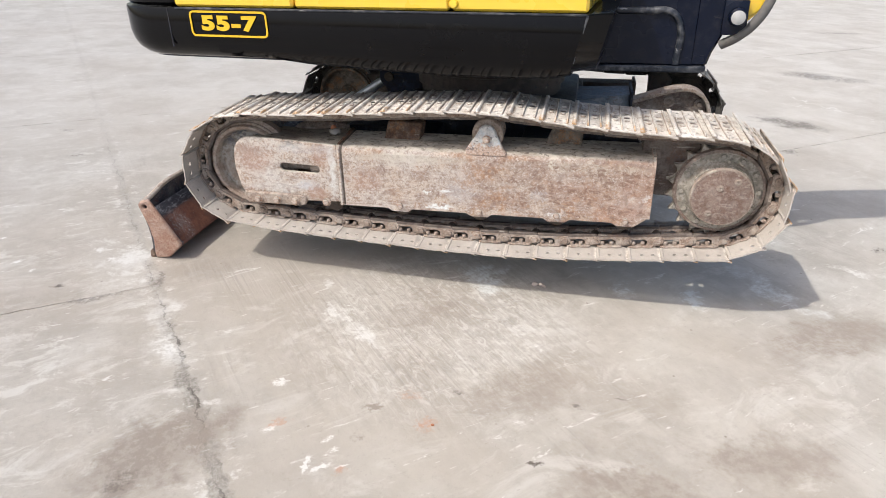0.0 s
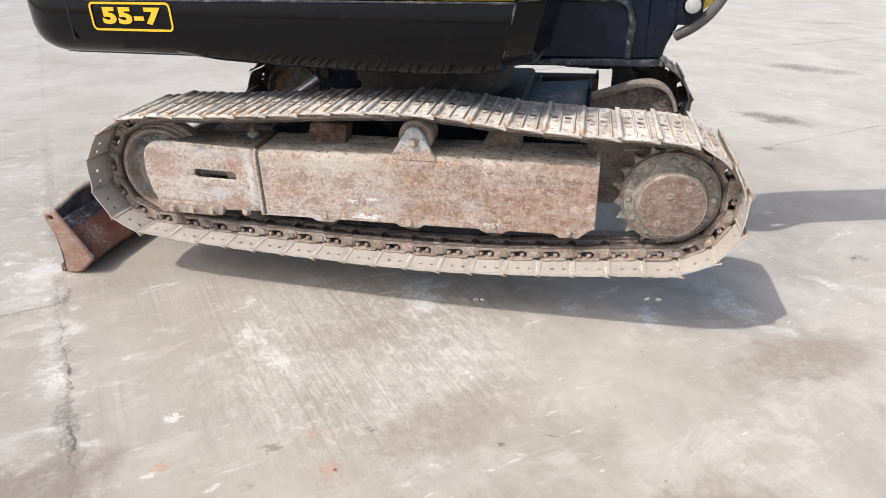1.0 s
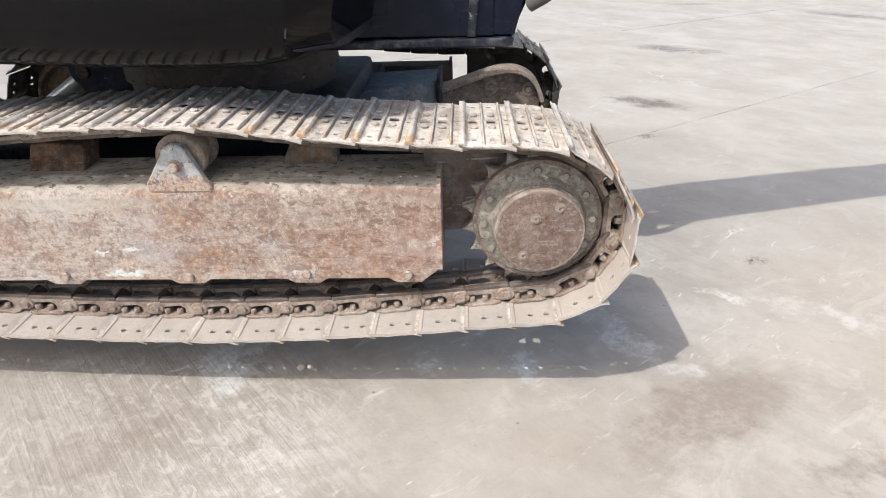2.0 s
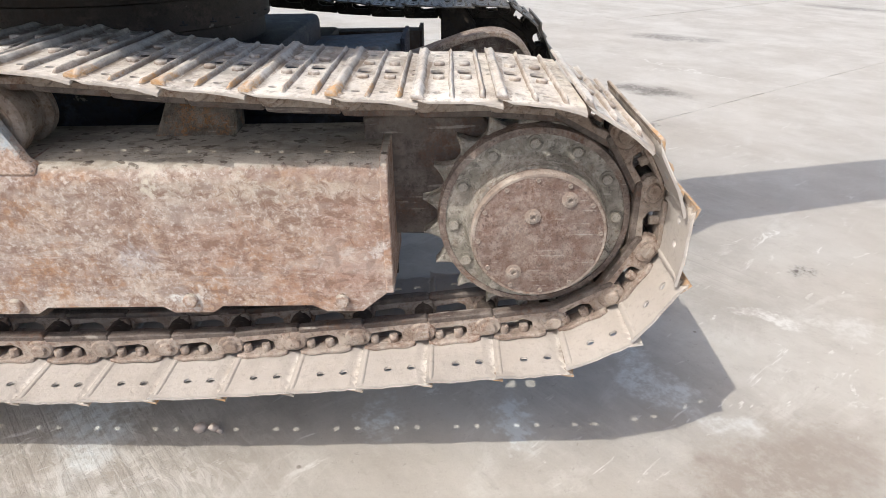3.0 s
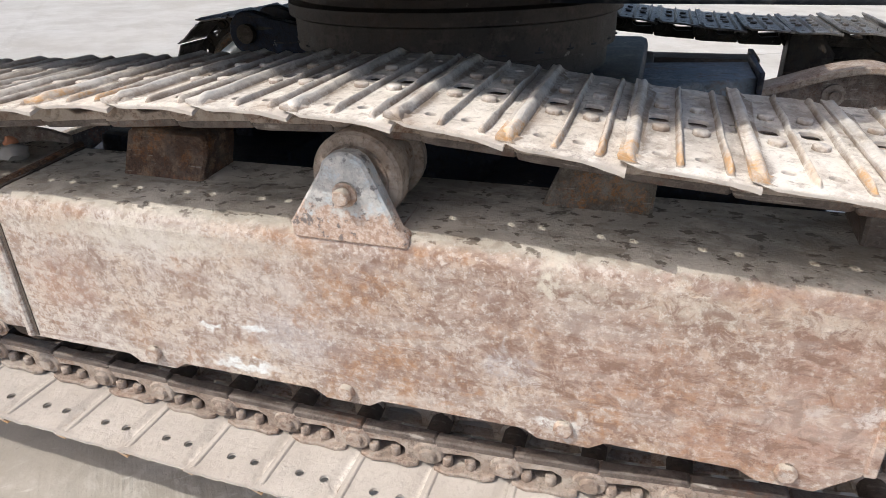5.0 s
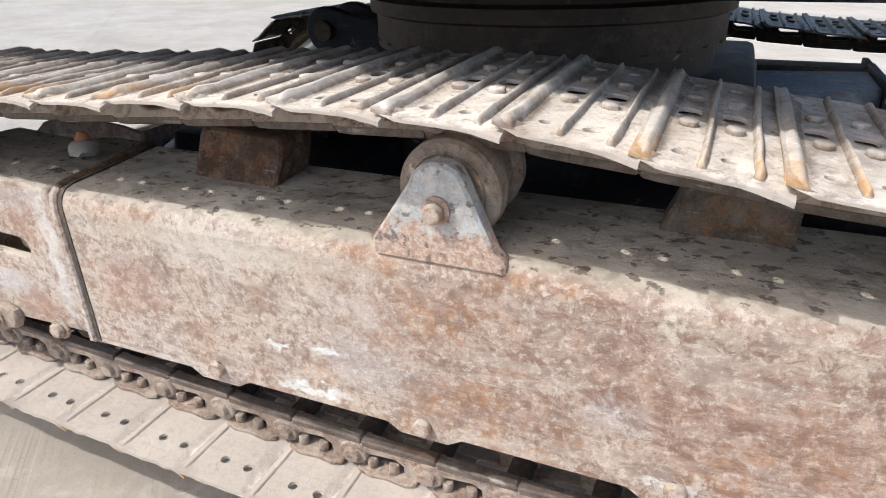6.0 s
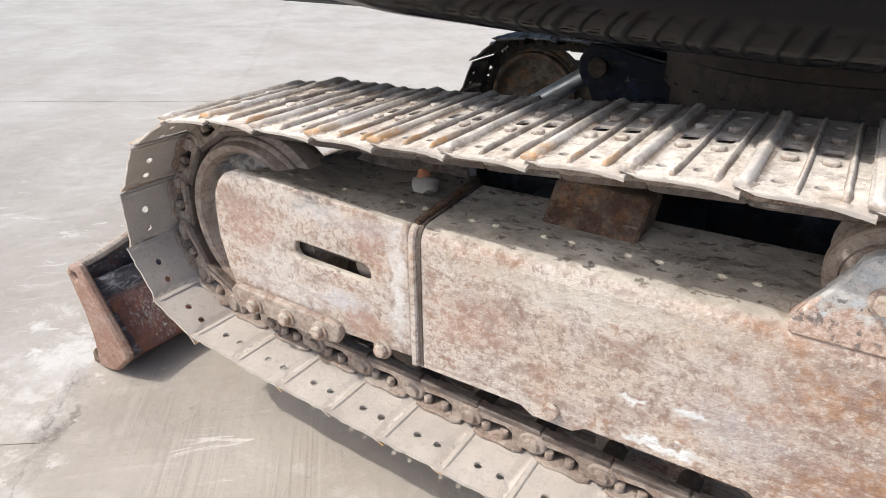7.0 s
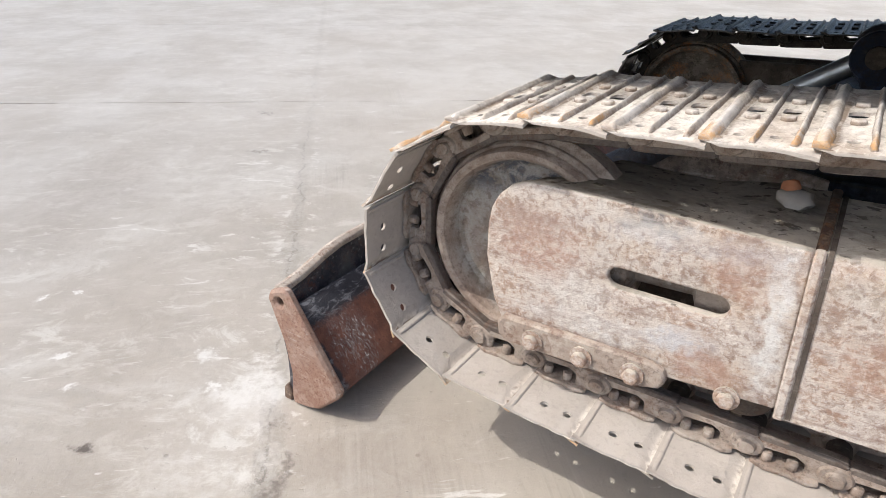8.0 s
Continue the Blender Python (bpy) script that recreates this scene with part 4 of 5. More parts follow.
def shoe_mesh(seed):
    """One triple-rib track shoe: x along the track, z outwards."""
    r = random.Random(seed)
    h = PITCH / 2
    n = 14
    # the outer ends swing out a little towards the trailing corner
    flare = [0.0045 * max(0.0, i / n - 0.25) ** 1.5 / 0.65 for i in range(n + 1)]
    edge = [(-h - 0.007, -WIDE), *[(-h + 2 * h * i / n, -WIDE - flare[i] + r.uniform(-0.0012, 0.0012)) for i in range(1, n)], (h + 0.002, -WIDE - 0.0055),
            (h + 0.002, WIDE + 0.0055), *[(h - 2 * h * i / n, WIDE + flare[n - i] + r.uniform(-0.0012, 0.0012)) for i in range(1, n)], (-h - 0.007, WIDE)]
    holes = [disc(x, y, 0.0076, 10) for x in (-0.031, 0.012) for y in (-0.143, 0.143)]
    holes += [[(x + a, 0.004 + b) for a, b in ((-0.012, -0.012), (-0.007, -0.017), (0.007, -0.017), (0.012, -0.012), (0.012, 0.012), (0.007, 0.017), (-0.007, 0.017), (-0.012, 0.012))] for x in (-0.033, 0.013)]
    holes += [disc(0.053, y, 0.005, 8) for y in (-0.016, 0.016)]
    bm = prism(edge, 0.0, 0.005, holes, axis="z")
    for c, d in (*[((0, y, 0), (0, 1, 0)) for y in (-0.182, -0.174, -0.162, 0.162, 0.174, 0.182)], *[((x, 0, 0), (1, 0, 0)) for x in (0.024, 0.040)]):
        bmesh.ops.bisect_plane(bm, geom=bm.verts[:] + bm.edges[:] + bm.faces[:], plane_co=c, plane_no=d)
    droop = r.uniform(0.003, 0.0065)
    for v in bm.verts:
        if v.co.x < -0.051:      # the lip that laps over the next shoe
            v.co.z += 0.0075 * min(1.0, (-0.051 - v.co.x) / 0.008)
        if abs(v.co.y) > 0.17 and v.co.x > 0.02:      # the trailing corner is bent inwards
            v.co.z -= droop * ((abs(v.co.y) - 0.17) / 0.022) ** 1.5 * ((v.co.x - 0.02) / (h - 0.02))
    # a broad rounded nose on the lip, then two narrower ribs
    joined(bm, rib(0.0080, 0.0165, (0.0110, 0.0108), 0.0040, -0.0600, WIDE - 0.006, r))
    joined(bm, rib(0.003, 0.0140, (0.0050, 0.0054), 0.0019, -0.0100, WIDE - 0.009, r))
    joined(bm, rib(0.003, 0.0140, (0.0052, 0.0064), 0.0021, 0.0365, WIDE - 0.008, r))
    # rolled inner edge at the joint
    joined(bm, prism([(h - 0.0115, 0.001), (h - 0.0098, -0.0022), (h - 0.0065, -0.0032), (h - 0.0036, -0.0022), (h - 0.0028, 0.001)], -WIDE + 0.006, WIDE - 0.006))
    for x in (-0.031, 0.014):
        for y in (-0.050, 0.058):
            joined(bm, prism(disc(x, y, 0.0106, 6, r.uniform(0, 1)), 0.004, 0.0112, axis="z", bevel=0.0013))
    return bm


def link_mesh(nuts=True):
    """One side of a chain link: flat rail, pin boss, window and the foot that carries the shoe."""
    h = PITCH / 2
    out = [(-h - 0.026, -0.036), (-h - 0.022, -0.018), (-h - 0.004, -0.010), (-0.040, -0.004), (h - 0.014, -0.004), (h - 0.006, -0.016), (h - 0.006, -0.046),
           (h - 0.012, -0.060), (-h - 0.010, -0.062), (-h - 0.022, -0.052)]
    win = [(-0.024, -0.007), (0.040, -0.007), (0.046, -0.018), (0.041, -0.037), (-0.008, -0.043), (-0.022, -0.034)]
    bm = prism(out, -0.012, 0.010, (win,), bevel=0.0025)
    # inner half, under the next boss
    joined(bm, prism([(h - 0.020, -0.012), (h + 0.018, -0.016), (h + 0.024, -0.036), (h + 0.016, -0.054), (h - 0.020, -0.060)], 0.006, 0.018, bevel=0.002))
    # rail that the rollers run on
    rail = [(-h - 0.012, -0.056), (h - 0.015, -0.052), (h - 0.0135, -0.064), (h - 0.017, -0.068), (-h + 0.010, -0.0712), (-h - 0.008, -0.0702), (-h - 0.0135, -0.064)]
    track_rail = prism(rail, -0.0125, 0.010, bevel=0.003)
    for f in track_rail.faces:
        f.material_index = 1
    joined(bm, track_rail)
    turned([(0.0, -0.024), (0.0125, -0.024), (0.0140, -0.021), (0.0150, -0.0165), (0.0225, -0.0165), (0.0255, -0.013), (0.0260, 0.008)], (-h, 0, -0.034), 18, bm)
    for v in bm.verts:
        v.co.z *= 0.8
    if nuts:
        foot = [(-0.047, -0.020), (-0.030, -0.027), (0.0, -0.024), (0.030, -0.028), (0.052, -0.021), (0.050, 0.012), (-0.045, 0.012)]
        joined(bm, prism(foot, -0.0085, -0.0005, axis="z", bevel=0.0018))
        for x in (-0.006, 0.031):
            joined(bm, prism(disc(x, -0.008, 0.0095, 6, 0.2 + x * 9), -0.024, -0.007, axis="z", bevel=0.0018))
    return bm


def crawler(side, steel, link_steel, inner_steel, label, note):
    """A whole track: the pins and bushes, with shoes and links as its pieces."""
    y = side * HALF
    poses = []
    pins = stations(side)
    for a, b in zip(pins, pins[1:]):
        mid, d = (a + b) / 2, b - a
        poses.append(pose(mid[0], 0, mid[1], 0, math.degrees(math.atan2(-d[1], d[0])), 0))
    track = tagged(new("crawler_track"), label)
    track.parent, track.matrix_basis = excavator, pose(0, y, SET[side])
    # bush colour holds the shade seen through the shoe windows
    pin = part("chain_bush", rod((0, -0.050, 0), (0, 0.014 if side < 0 else 0.036, 0), 0.019, 12), inner_steel, track, "", 40)
    shoes = [part("track_shoe", shoe_mesh(s), steel, track, note, 50) for s in range(4)]
    link = part("chain_link", link_mesh(side < 0), link_steel, track, "", 38)
    inner = part("chain_link", link_mesh(False), link_steel, track, "", 38)
    for ob in (link, inner):
        ob.data.materials.append(RAIL if side < 0 else OILSHADE)
    near_y, far_y = (-0.058, 0.020) if side < 0 else (-0.042, 0.042)
    lap = Matrix.Translation((-0.010, 0, 0))      # the plates reach back over the next joint
    picks = random.Random(side * 3 + 9)
    for i, m in enumerate(poses):
        rock = pose(0, 0, picks.uniform(-0.0015, 0.0015), picks.uniform(-0.5, 0.5), picks.uniform(-0.7, 0.7), picks.uniform(-0.25, 0.25))
        up = max(0.0, min(1.0, (m.translation.z + 0.15) / 0.35))
        m = Matrix.Translation((0, 0.028 * up - 0.004, 0)) @ m
        lm = m @ Matrix.Translation((0, near_y, 0))
        if i == 0:
            link.matrix_basis = lm
        else:
            again(link, lm)
        if i < 4:
            shoes[i].matrix_basis = m @ lap @ rock
        else:
            again(shoes[picks.randrange(4)], m @ lap @ rock)
        pm = m @ Matrix.Translation((-PITCH / 2, 0, -0.027))
        if i == 0:
            pin.matrix_basis = pm
        else:
            again(pin, pm)
        im = m @ Matrix.Translation((0, far_y, 0)) @ Matrix.Diagonal((1, -1, 1, 1))
        if i == 0:
            inner.matrix_basis = im
        else:
            again(inner, im)
    return track


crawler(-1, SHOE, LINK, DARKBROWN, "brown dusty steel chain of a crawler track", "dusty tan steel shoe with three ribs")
crawler(1, FARSHOE, OILSHADE, OILSHADE, "oily chain of a crawler track, coloured dark for its shade", "oily steel shoe with three ribs, coloured dark for its shade")

# local places along the side frame
BOLTS = ((-0.284, -0.128), (0.060, -0.134), (0.381, -0.126), (0.654, -0.130))


def side_frame(side):
    """A track's frame: main box, idler guard with its slot, weld flange, end plate, bolts, pads and rollers."""
    face = side * HALF + 0.109 * (-1)      # outer plane for the near side
    s = 1 if side < 0 else -1

    def v(d):
        return side * HALF - s * (0.109 - d)      # d metres inwards from the outer plane

    lo, hi = -0.141, (0.128 if side < 0 else 0.085)
    cap_h = 1.0 if side < 0 else 0.10      # the far frame is lower
    out = [(-0.545, lo)]
    for u, w in BOLTS[:3]:
        out += [(u - 0.055, lo), (u - 0.035, lo - 0.013), (u + 0.035, lo - 0.013), (u + 0.055, lo)]
    out += [(0.60, lo), (0.625, lo - 0.013), (0.69, lo - 0.013), (0.735, lo + 0.024), (0.735, hi - 0.03), (-0.545, hi - 0.03)]
    bm = prism(out, v(0.0), v(0.014))
    # rounded shoulder and the sloping top
    prof = [(0.0, -0.030), (0.0015, -0.020), (0.006, -0.010), (0.014, -0.003), (0.026, 0.001), (0.10, 0.005), (0.20, 0.011), (0.20, -0.20), (0.014, -0.20), (0.014, -0.030), (0.0, 0.0)]
    top = bmesh.new()
    ends = []
    for u in (-0.545, 0.735):
        ends.append([top.verts.new((u, v(d), hi + h)) for d, h in prof[:-1]])
    for i in range(len(prof) - 1):
        j = (i + 1) % (len(prof) - 1)
        top.faces.new((ends[0][i], ends[0][j], ends[1][j], ends[1][i]))
    top.faces.new(ends[0]), top.faces.new(ends[1][::-1])
    joined(bm, top)
    # far frame takes dark brown for the shade under the house
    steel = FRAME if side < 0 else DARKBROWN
    frame_ob = part("track_frame", bm, steel, excavator, "pinkish-brown worn painted track frame" if side < 0 else "dirty track frame, coloured dark for its shade", 35)
    # end plate
    bm = prism([(0.0, -0.115), (0.0, 0.098), (0.008, 0.122), (0.026, 0.136), (0.21, 0.153), (0.21, -0.115)], 0.0, 0.014, bevel=0.002)
    for w in bm.verts:
        d, t, h = w.co.x, w.co.y, w.co.z
        w.co = (0.735 + t, v(d - 0.004), min(h, cap_h))
    part("end_plate", bm, steel, frame_ob, "", 30)
    # weld flange between the box and the idler guard
    bm = prism([(-0.006, -0.142), (-0.006, 0.098), (-0.002, 0.120), (0.010, 0.131), (0.018, 0.118), (0.012, -0.142)], 0.0, 0.014, bevel=0.003)
    for w in bm.verts:
        d, t, h = w.co.x, w.co.y, w.co.z
        w.co = (-0.553 + t, v(d), min(h, cap_h))
    part("weld_flange", bm, steel, frame_ob, "", 30)
    # the flange's top: rusty brown, darkened for the shade under the track
    bm = prism([(0.012, 0.131), (0.030, 0.1350), (0.21, 0.149), (0.21, 0.12), (0.02, 0.11)], 0.0, 0.014, bevel=0.003)
    for w in bm.verts:
        w.co = (-0.553 + w.co.y, v(w.co.x), min(w.co.z, cap_h))
    part("top_flange", bm, RUST if side < 0 else steel, frame_ob, "", 30)
    # dark strip in place of a cut groove: its shade is coloured in
    if side < 0:
        bm = prism([(-0.0015, -0.138), (-0.0015, 0.098), (0.003, 0.117), (0.014, 0.1285), (0.030, 0.1315), (0.20, 0.1415), (0.20, 0.11), (0.02, 0.10), (0.012, -0.138)], 0.0, 0.007)
        for w in bm.verts:
            w.co = (-0.537 + w.co.y, v(w.co.x), w.co.z)
        part("weld_seam", bm, DARKBROWN, frame_ob, "dark groove line along the weld", 30)
    # idler guard with a long slot
    guard = [(-0.553, -0.128), (-0.553, 0.128), (-0.70, 0.138), (-0.82, 0.145), (-0.94, 0.150), (-0.965, 0.148), (-0.992, 0.138), (-1.014, 0.118), (-1.028, 0.092), (-1.034, 0.062), (-1.036, 0.0), (-1.020, -0.08), (-1.000, -0.125), (-0.975, -0.140)]
    slot = [(-0.655 + 0.017 * math.sin(a), 0.014 + 0.017 * math.cos(a)) for a in np.linspace(0, math.pi, 7)] + [(-0.803 - 0.017 * math.sin(a), 0.020 - 0.017 * math.cos(a)) for a in np.linspace(0, math.pi, 7)]
    bm = prism(guard, v(-0.002), v(0.016), (slot,))
    rounded(bm, 0.0075, 4, 60)
    for w in bm.verts:
        w.co.z = min(w.co.z, cap_h)
    part("idler_guard", bm, steel, frame_ob, "", 30)
    # the guard's top, dished behind the idler
    bm = bmesh.new()
    cols = []
    for u in np.linspace(-0.985, -0.553, 9):
        dip = 0.0 if u > -0.62 else 0.022 * min(1, (-0.62 - u) / 0.1)
        fall = 0.045 * max(0.0, (-0.88 - u) / 0.105)
        rim = float(np.interp(u, (-0.955, -0.82, -0.553), (0.150, 0.145, 0.128)))
        cols.append([bm.verts.new((u, v(d), rim + h - (dip + fall) * (d / 0.2) ** 0.7)) for d, h in ((0.004, -0.005), (0.022, 0.003), (0.07, 0.008), (0.20, 0.018))] + [bm.verts.new((u, v(0.20), -0.02))])
    for a, b in zip(cols, cols[1:]):
        for i in range(4):
            bm.faces.new((a[i], a[i + 1], b[i + 1], b[i]))
    bmesh.ops.solidify(bm, geom=bm.faces[:], thickness=0.008)
    if side < 0:
        part("guard_top", bm, steel, frame_ob, "", 40)
    else:
        bm.free()
    if side < 0:
        bm = prism([(-1.0, -0.06), (-1.0, 0.085), (-0.97, 0.095), (-0.90, 0.112), (-0.84, 0.130), (-0.80, 0.160), (-0.76, 0.172), (-0.66, 0.174), (-0.60, 0.168), (-0.56, 0.160), (-0.56, -0.06)], v(0.196), v(0.208), bevel=0.002)
        part("inner_plate", bm, GUARD, frame_ob, "dusty grey-brown plate behind the idler", 30)
    # dark tension spring behind the slot
    bm = turned([(0.0, -0.92), (0.042, -0.92), (0.042, -0.80), (0.026, -0.79), (0.026, -0.70), (0.048, -0.69), (0.048, -0.57), (0.0, -0.57)], n=20)
    bmesh.ops.rotate(bm, cent=(0, 0, 0), matrix=Matrix.Rotation(radians(-90), 3, "Z"), verts=bm.verts)
    bmesh.ops.translate(bm, vec=(0, v(0.07), 0.015), verts=bm.verts)
    for w in bm.verts:
        w.co.x = -abs(w.co.x)
    part("tension_rod", bm, LINK, frame_ob, "", 35)
    # dark plates added behind the slot and frame, their shade coloured in
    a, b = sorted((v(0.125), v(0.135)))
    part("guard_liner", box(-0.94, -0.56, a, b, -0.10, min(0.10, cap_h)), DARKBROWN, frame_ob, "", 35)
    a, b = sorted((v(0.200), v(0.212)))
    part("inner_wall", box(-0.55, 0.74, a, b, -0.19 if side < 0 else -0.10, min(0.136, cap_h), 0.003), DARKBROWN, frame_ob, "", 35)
    # doubler strip and bolts
    if side < 0:
        strip = [(-1.003, -0.112), (-0.99, -0.098), (-0.735, -0.103), (-0.712, -0.112), (-0.705, -0.130), (-0.715, -0.146), (-0.74, -0.152), (-0.985, -0.150), (-1.0, -0.138)]
        part("wear_strip", prism(strip, v(-0.020), v(-0.002), bevel=0.004), IDLER, frame_ob, "", 35)
        first = None
        for u, w, d in ((-0.932, -0.128, -0.020), (-0.843, -0.130, -0.020), (-0.757, -0.131, -0.020), (-0.618, -0.132, -0.002), *[(u, w, 0.006) for u, w in BOLTS]):
            if first is None:
                first = part("bolt", hexhead((0, 0, 0), 0.0145, 0.016), steel, frame_ob, "", 35, pose(u, v(d), w))
            else:
                again(first, pose(u, v(d), w, 0, 37 * u * 10))
    # bottom rollers under the frame, coloured dark for the shade there
    roller = None
    for u, _ in BOLTS + ((-0.60, 0.0),):
        if roller is None:
            roller = part("bottom_roller", turned([(0.0, -0.085), (0.025, -0.085), (0.025, -0.072), (0.046, -0.068), (0.046, -0.032), (0.036, -0.028), (0.036, 0.028), (0.046, 0.032), (0.046, 0.068), (0.025, 0.072), (0.025, 0.085), (0.0, 0.085)], n=24), DARKBROWN if side < 0 else OILSHADE, frame_ob, "", 40, pose(u, side * HALF, -0.140))
        else:
            again(roller, pose(u, side * HALF, -0.140))
    # mounting plate of the drive motor behind the end plate
    a, b = sorted((v(0.11), v(0.20)))
    part("motor_mount", prism([(0.70 if side < 0 else 0.82, -0.05), (0.70 if side < 0 else 0.82, 0.175), (0.90, 0.19), (0.95, 0.12), (0.95, -0.03), (0.88, -0.055)], a, b, bevel=0.004), RAIL if side < 0 else OILSHADE, frame_ob, "", 35)
    # lugs that stand on the sloping top
    if side < 0:
        for u0, u1, front, lean, shift, mat in ((-0.376, -0.220, 0.108, 0.016, 0.012, RUST), (0.306, 0.462, 0.136, 0.036, 0.004, LUG)):
            bm = prism([(u0, 0.112), (u1, 0.112), (u1 + shift, 0.195), (u1 + shift - 0.008, 0.205), (u0 + lean + 0.008, 0.207), (u0 + lean, 0.199)], v(front), v(0.205), bevel=0.004)
            for k in range(4):
                bmesh.ops.bisect_plane(bm, geom=bm.verts[:] + bm.edges[:] + bm.faces[:], plane_co=(0, 0, 0.132 + 0.015 * k), plane_no=(0, 0, 1))
            for w in bm.verts:      # the front face leans back, its plates are uneven
                w.co.y += 0.022 * s * max(0.0, (w.co.z - 0.112) / 0.09) * (1.0 if abs(w.co.y - v(front)) < 0.02 else 0.0) + 0.006 * noise.noise(w.co * 30)
            part("frame_lug", bm, mat, frame_ob, "rusty steel lug", 35)
    return frame_ob


near_frame = side_frame(-1)
far_frame = side_frame(1)


def carrier_roller(side, frame_ob):
    """Roller that carries the upper run, on a triangular bracket."""
    y = side * HALF
    s = -1 if side < 0 else 1
    mat = ROLLER if side < 0 else OILSHADE
    tri = [(0.004, 0.114), (0.002, 0.136), (0.013, 0.152), (0.052, 0.210), (0.058, 0.224), (0.068, 0.233), (0.082, 0.238), (0.099, 0.237), (0.112, 0.230), (0.120, 0.217), (0.156, 0.138), (0.168, 0.130), (0.169, 0.113)]
    a, b = sorted((y + s * 0.107, y + s * 0.082))
    bracket = part("roller_bracket", prism(tri, a - 0.002, b, bevel=0.004), mat, excavator, "grey bracket with flaking paint", 35, pose(0, 0, 0 if side < 0 else -0.055))
    part("bracket_foot", box(0.0, 0.150, y + s * 0.085 if s > 0 else y - 0.085, y + s * 0.0 if s < 0 else y + 0.085, 0.10 if s < 0 else 0.08, 0.134, 0.004), FRAME if side < 0 else OILSHADE, bracket, "", 35)
    roller = part("carrier_roller", turned([(0.0, -0.072), (0.044, -0.072), (0.0455, -0.0695), (0.047, -0.0695), (0.048, -0.0725), (0.060, -0.0715), (0.064, -0.067), (0.065, -0.044), (0.050, -0.040), (0.050, 0.020), (0.062, 0.024), (0.060, 0.045), (0.0, 0.045)], n=36), LINK if side < 0 else OILSHADE, bracket, "", 35, pose(0.086, y, 0.190))
    part("pin_bolt", hexhead((0, 0, 0), 0.0125, 0.018), FRAME if side < 0 else OILSHADE, bracket, "", 35, pose(0.088, a - 0.002, 0.184))


carrier_roller(-1, near_frame)
carrier_roller(1, far_frame)


def sprocket(side):
    y = side * HALF
    s = -1 if side < 0 else 1
    steel, cover = (GREYGREEN, CAP) if side < 0 else (OILSHADE, OILSHADE)
    ring = []
    teeth = 19
    for i in range(teeth):
        for f in (0.0, 0.05, 0.12, 0.22, 0.36, 0.5, 0.64, 0.78, 0.88, 0.95):
            r = 0.204 - 0.035 * (1 - abs(2 * f - 1) ** 2.0) ** 0.8
            a = 2 * math.pi * (i + f) / teeth
            ring.append((r * math.cos(a), r * math.sin(a)))
    wheel = part("sprocket", prism(ring, *((-0.036, -0.004) if side < 0 else (-0.02, 0.02)), bevel=0.003), steel, excavator, "dusty grey-green toothed drive sprocket" if side < 0 else "", 35, pose(1.0, y, SET[side]))
    drum = part("drum", turned([(0.168, 0.02), (0.170, s * 0.040), (0.166, s * 0.052), (0.150, s * 0.056), (0.128, s * 0.058), (0.122, s * 0.066), (0.118, s * 0.100), (0.0, s * 0.100)], n=56), steel, wheel, "", 32)
    part("motor_housing", turned([(0.0, -s * 0.02), (0.13, -s * 0.02), (0.13, -s * 0.16), (0.0, -s * 0.16)], n=32), OILSHADE, wheel, "", 35)
    part("seal_ring", turned([(0.158, s * 0.050), (0.158, s * 0.0565), (0.169, s * 0.0545), (0.173, s * 0.030)], n=56), GUARD if side < 0 else steel, wheel, "", 32)
    cap = part("cover", turned([(0.113, s * 0.098), (0.1145, s * 0.118), (0.1125, s * 0.123), (0.108, s * 0.1245), (0.0, s * 0.1245)], n=56), cover, wheel, "red-brown round cover plate" if side < 0 else "", 32)
    if side > 0:
        return
    part("cover_rim", turned([(0.1150, -0.108), (0.1158, -0.120), (0.1128, -0.1252), (0.1085, -0.1252)], n=56), IDLER, wheel, "", 40)
    bolt = plug = screw = None
    for i in range(12):
        a = 2 * math.pi * i / 12 + 0.04
        at = pose(0.143 * math.cos(a), -0.056, 0.143 * math.sin(a))
        if bolt is None:
            bolt = part("flange_bolt", hexhead((0, 0, 0), 0.0105, 0.009), steel, wheel, "", 35, at)
        else:
            again(bolt, at)
    for i in range(12):
        a = 2 * math.pi * i / 12 + 0.06
        at = pose(0.103 * math.cos(a), -0.1245, 0.103 * math.sin(a))
        if screw is None:
            screw = part("screw", turned([(0.0042, 0.0), (0.0042, -0.003), (0.002, -0.003), (0.0, -0.001)], n=8), IDLER, wheel, "", 35, at)
        else:
            again(screw, at)
    for a, r in ((108, 0.040), (55, 0.082), (238, 0.078)):
        at = pose(r * math.cos(radians(a)), -0.1245, r * math.sin(radians(a)))
        if plug is None:
            plug = part("plug", turned([(0.0135, 0.0), (0.0135, -0.002), (0.0085, -0.0025), (0.008, -0.006), (0.004, -0.006), (0.0035, -0.002), (0.0, -0.002)], n=20), IDLER, wheel, "", 35, at)
        else:
            again(plug, at)


def idler(side):
    y = side * HALF
    s = -1 if side < 0 else 1
    prof = [(0.0, -0.016), (0.05, -0.018), (0.06, -0.010), (0.142, -0.010), (0.150, -0.016), (0.158, -0.040), (0.162, -0.052), (0.168, -0.056), (0.176, -0.056), (0.179, -0.050), (0.181, -0.036), (0.186, -0.036), (0.190, -0.032), (0.190, -0.024), (0.206, -0.018), (0.206, 0.018), (0.190, 0.024), (0.190, 0.054), (0.178, 0.056), (0.160, 0.02), (0.0, 0.02)]
    part("idler_wheel", turned(prof, n=64), IDLERWHEEL if side < 0 else LUG, excavator, "dusty steel idler wheel" if side < 0 else "", 32, pose(IDLER_U[side], y, SET[side]))


for side in (-1, 1):
    sprocket(side)
    idler(side)


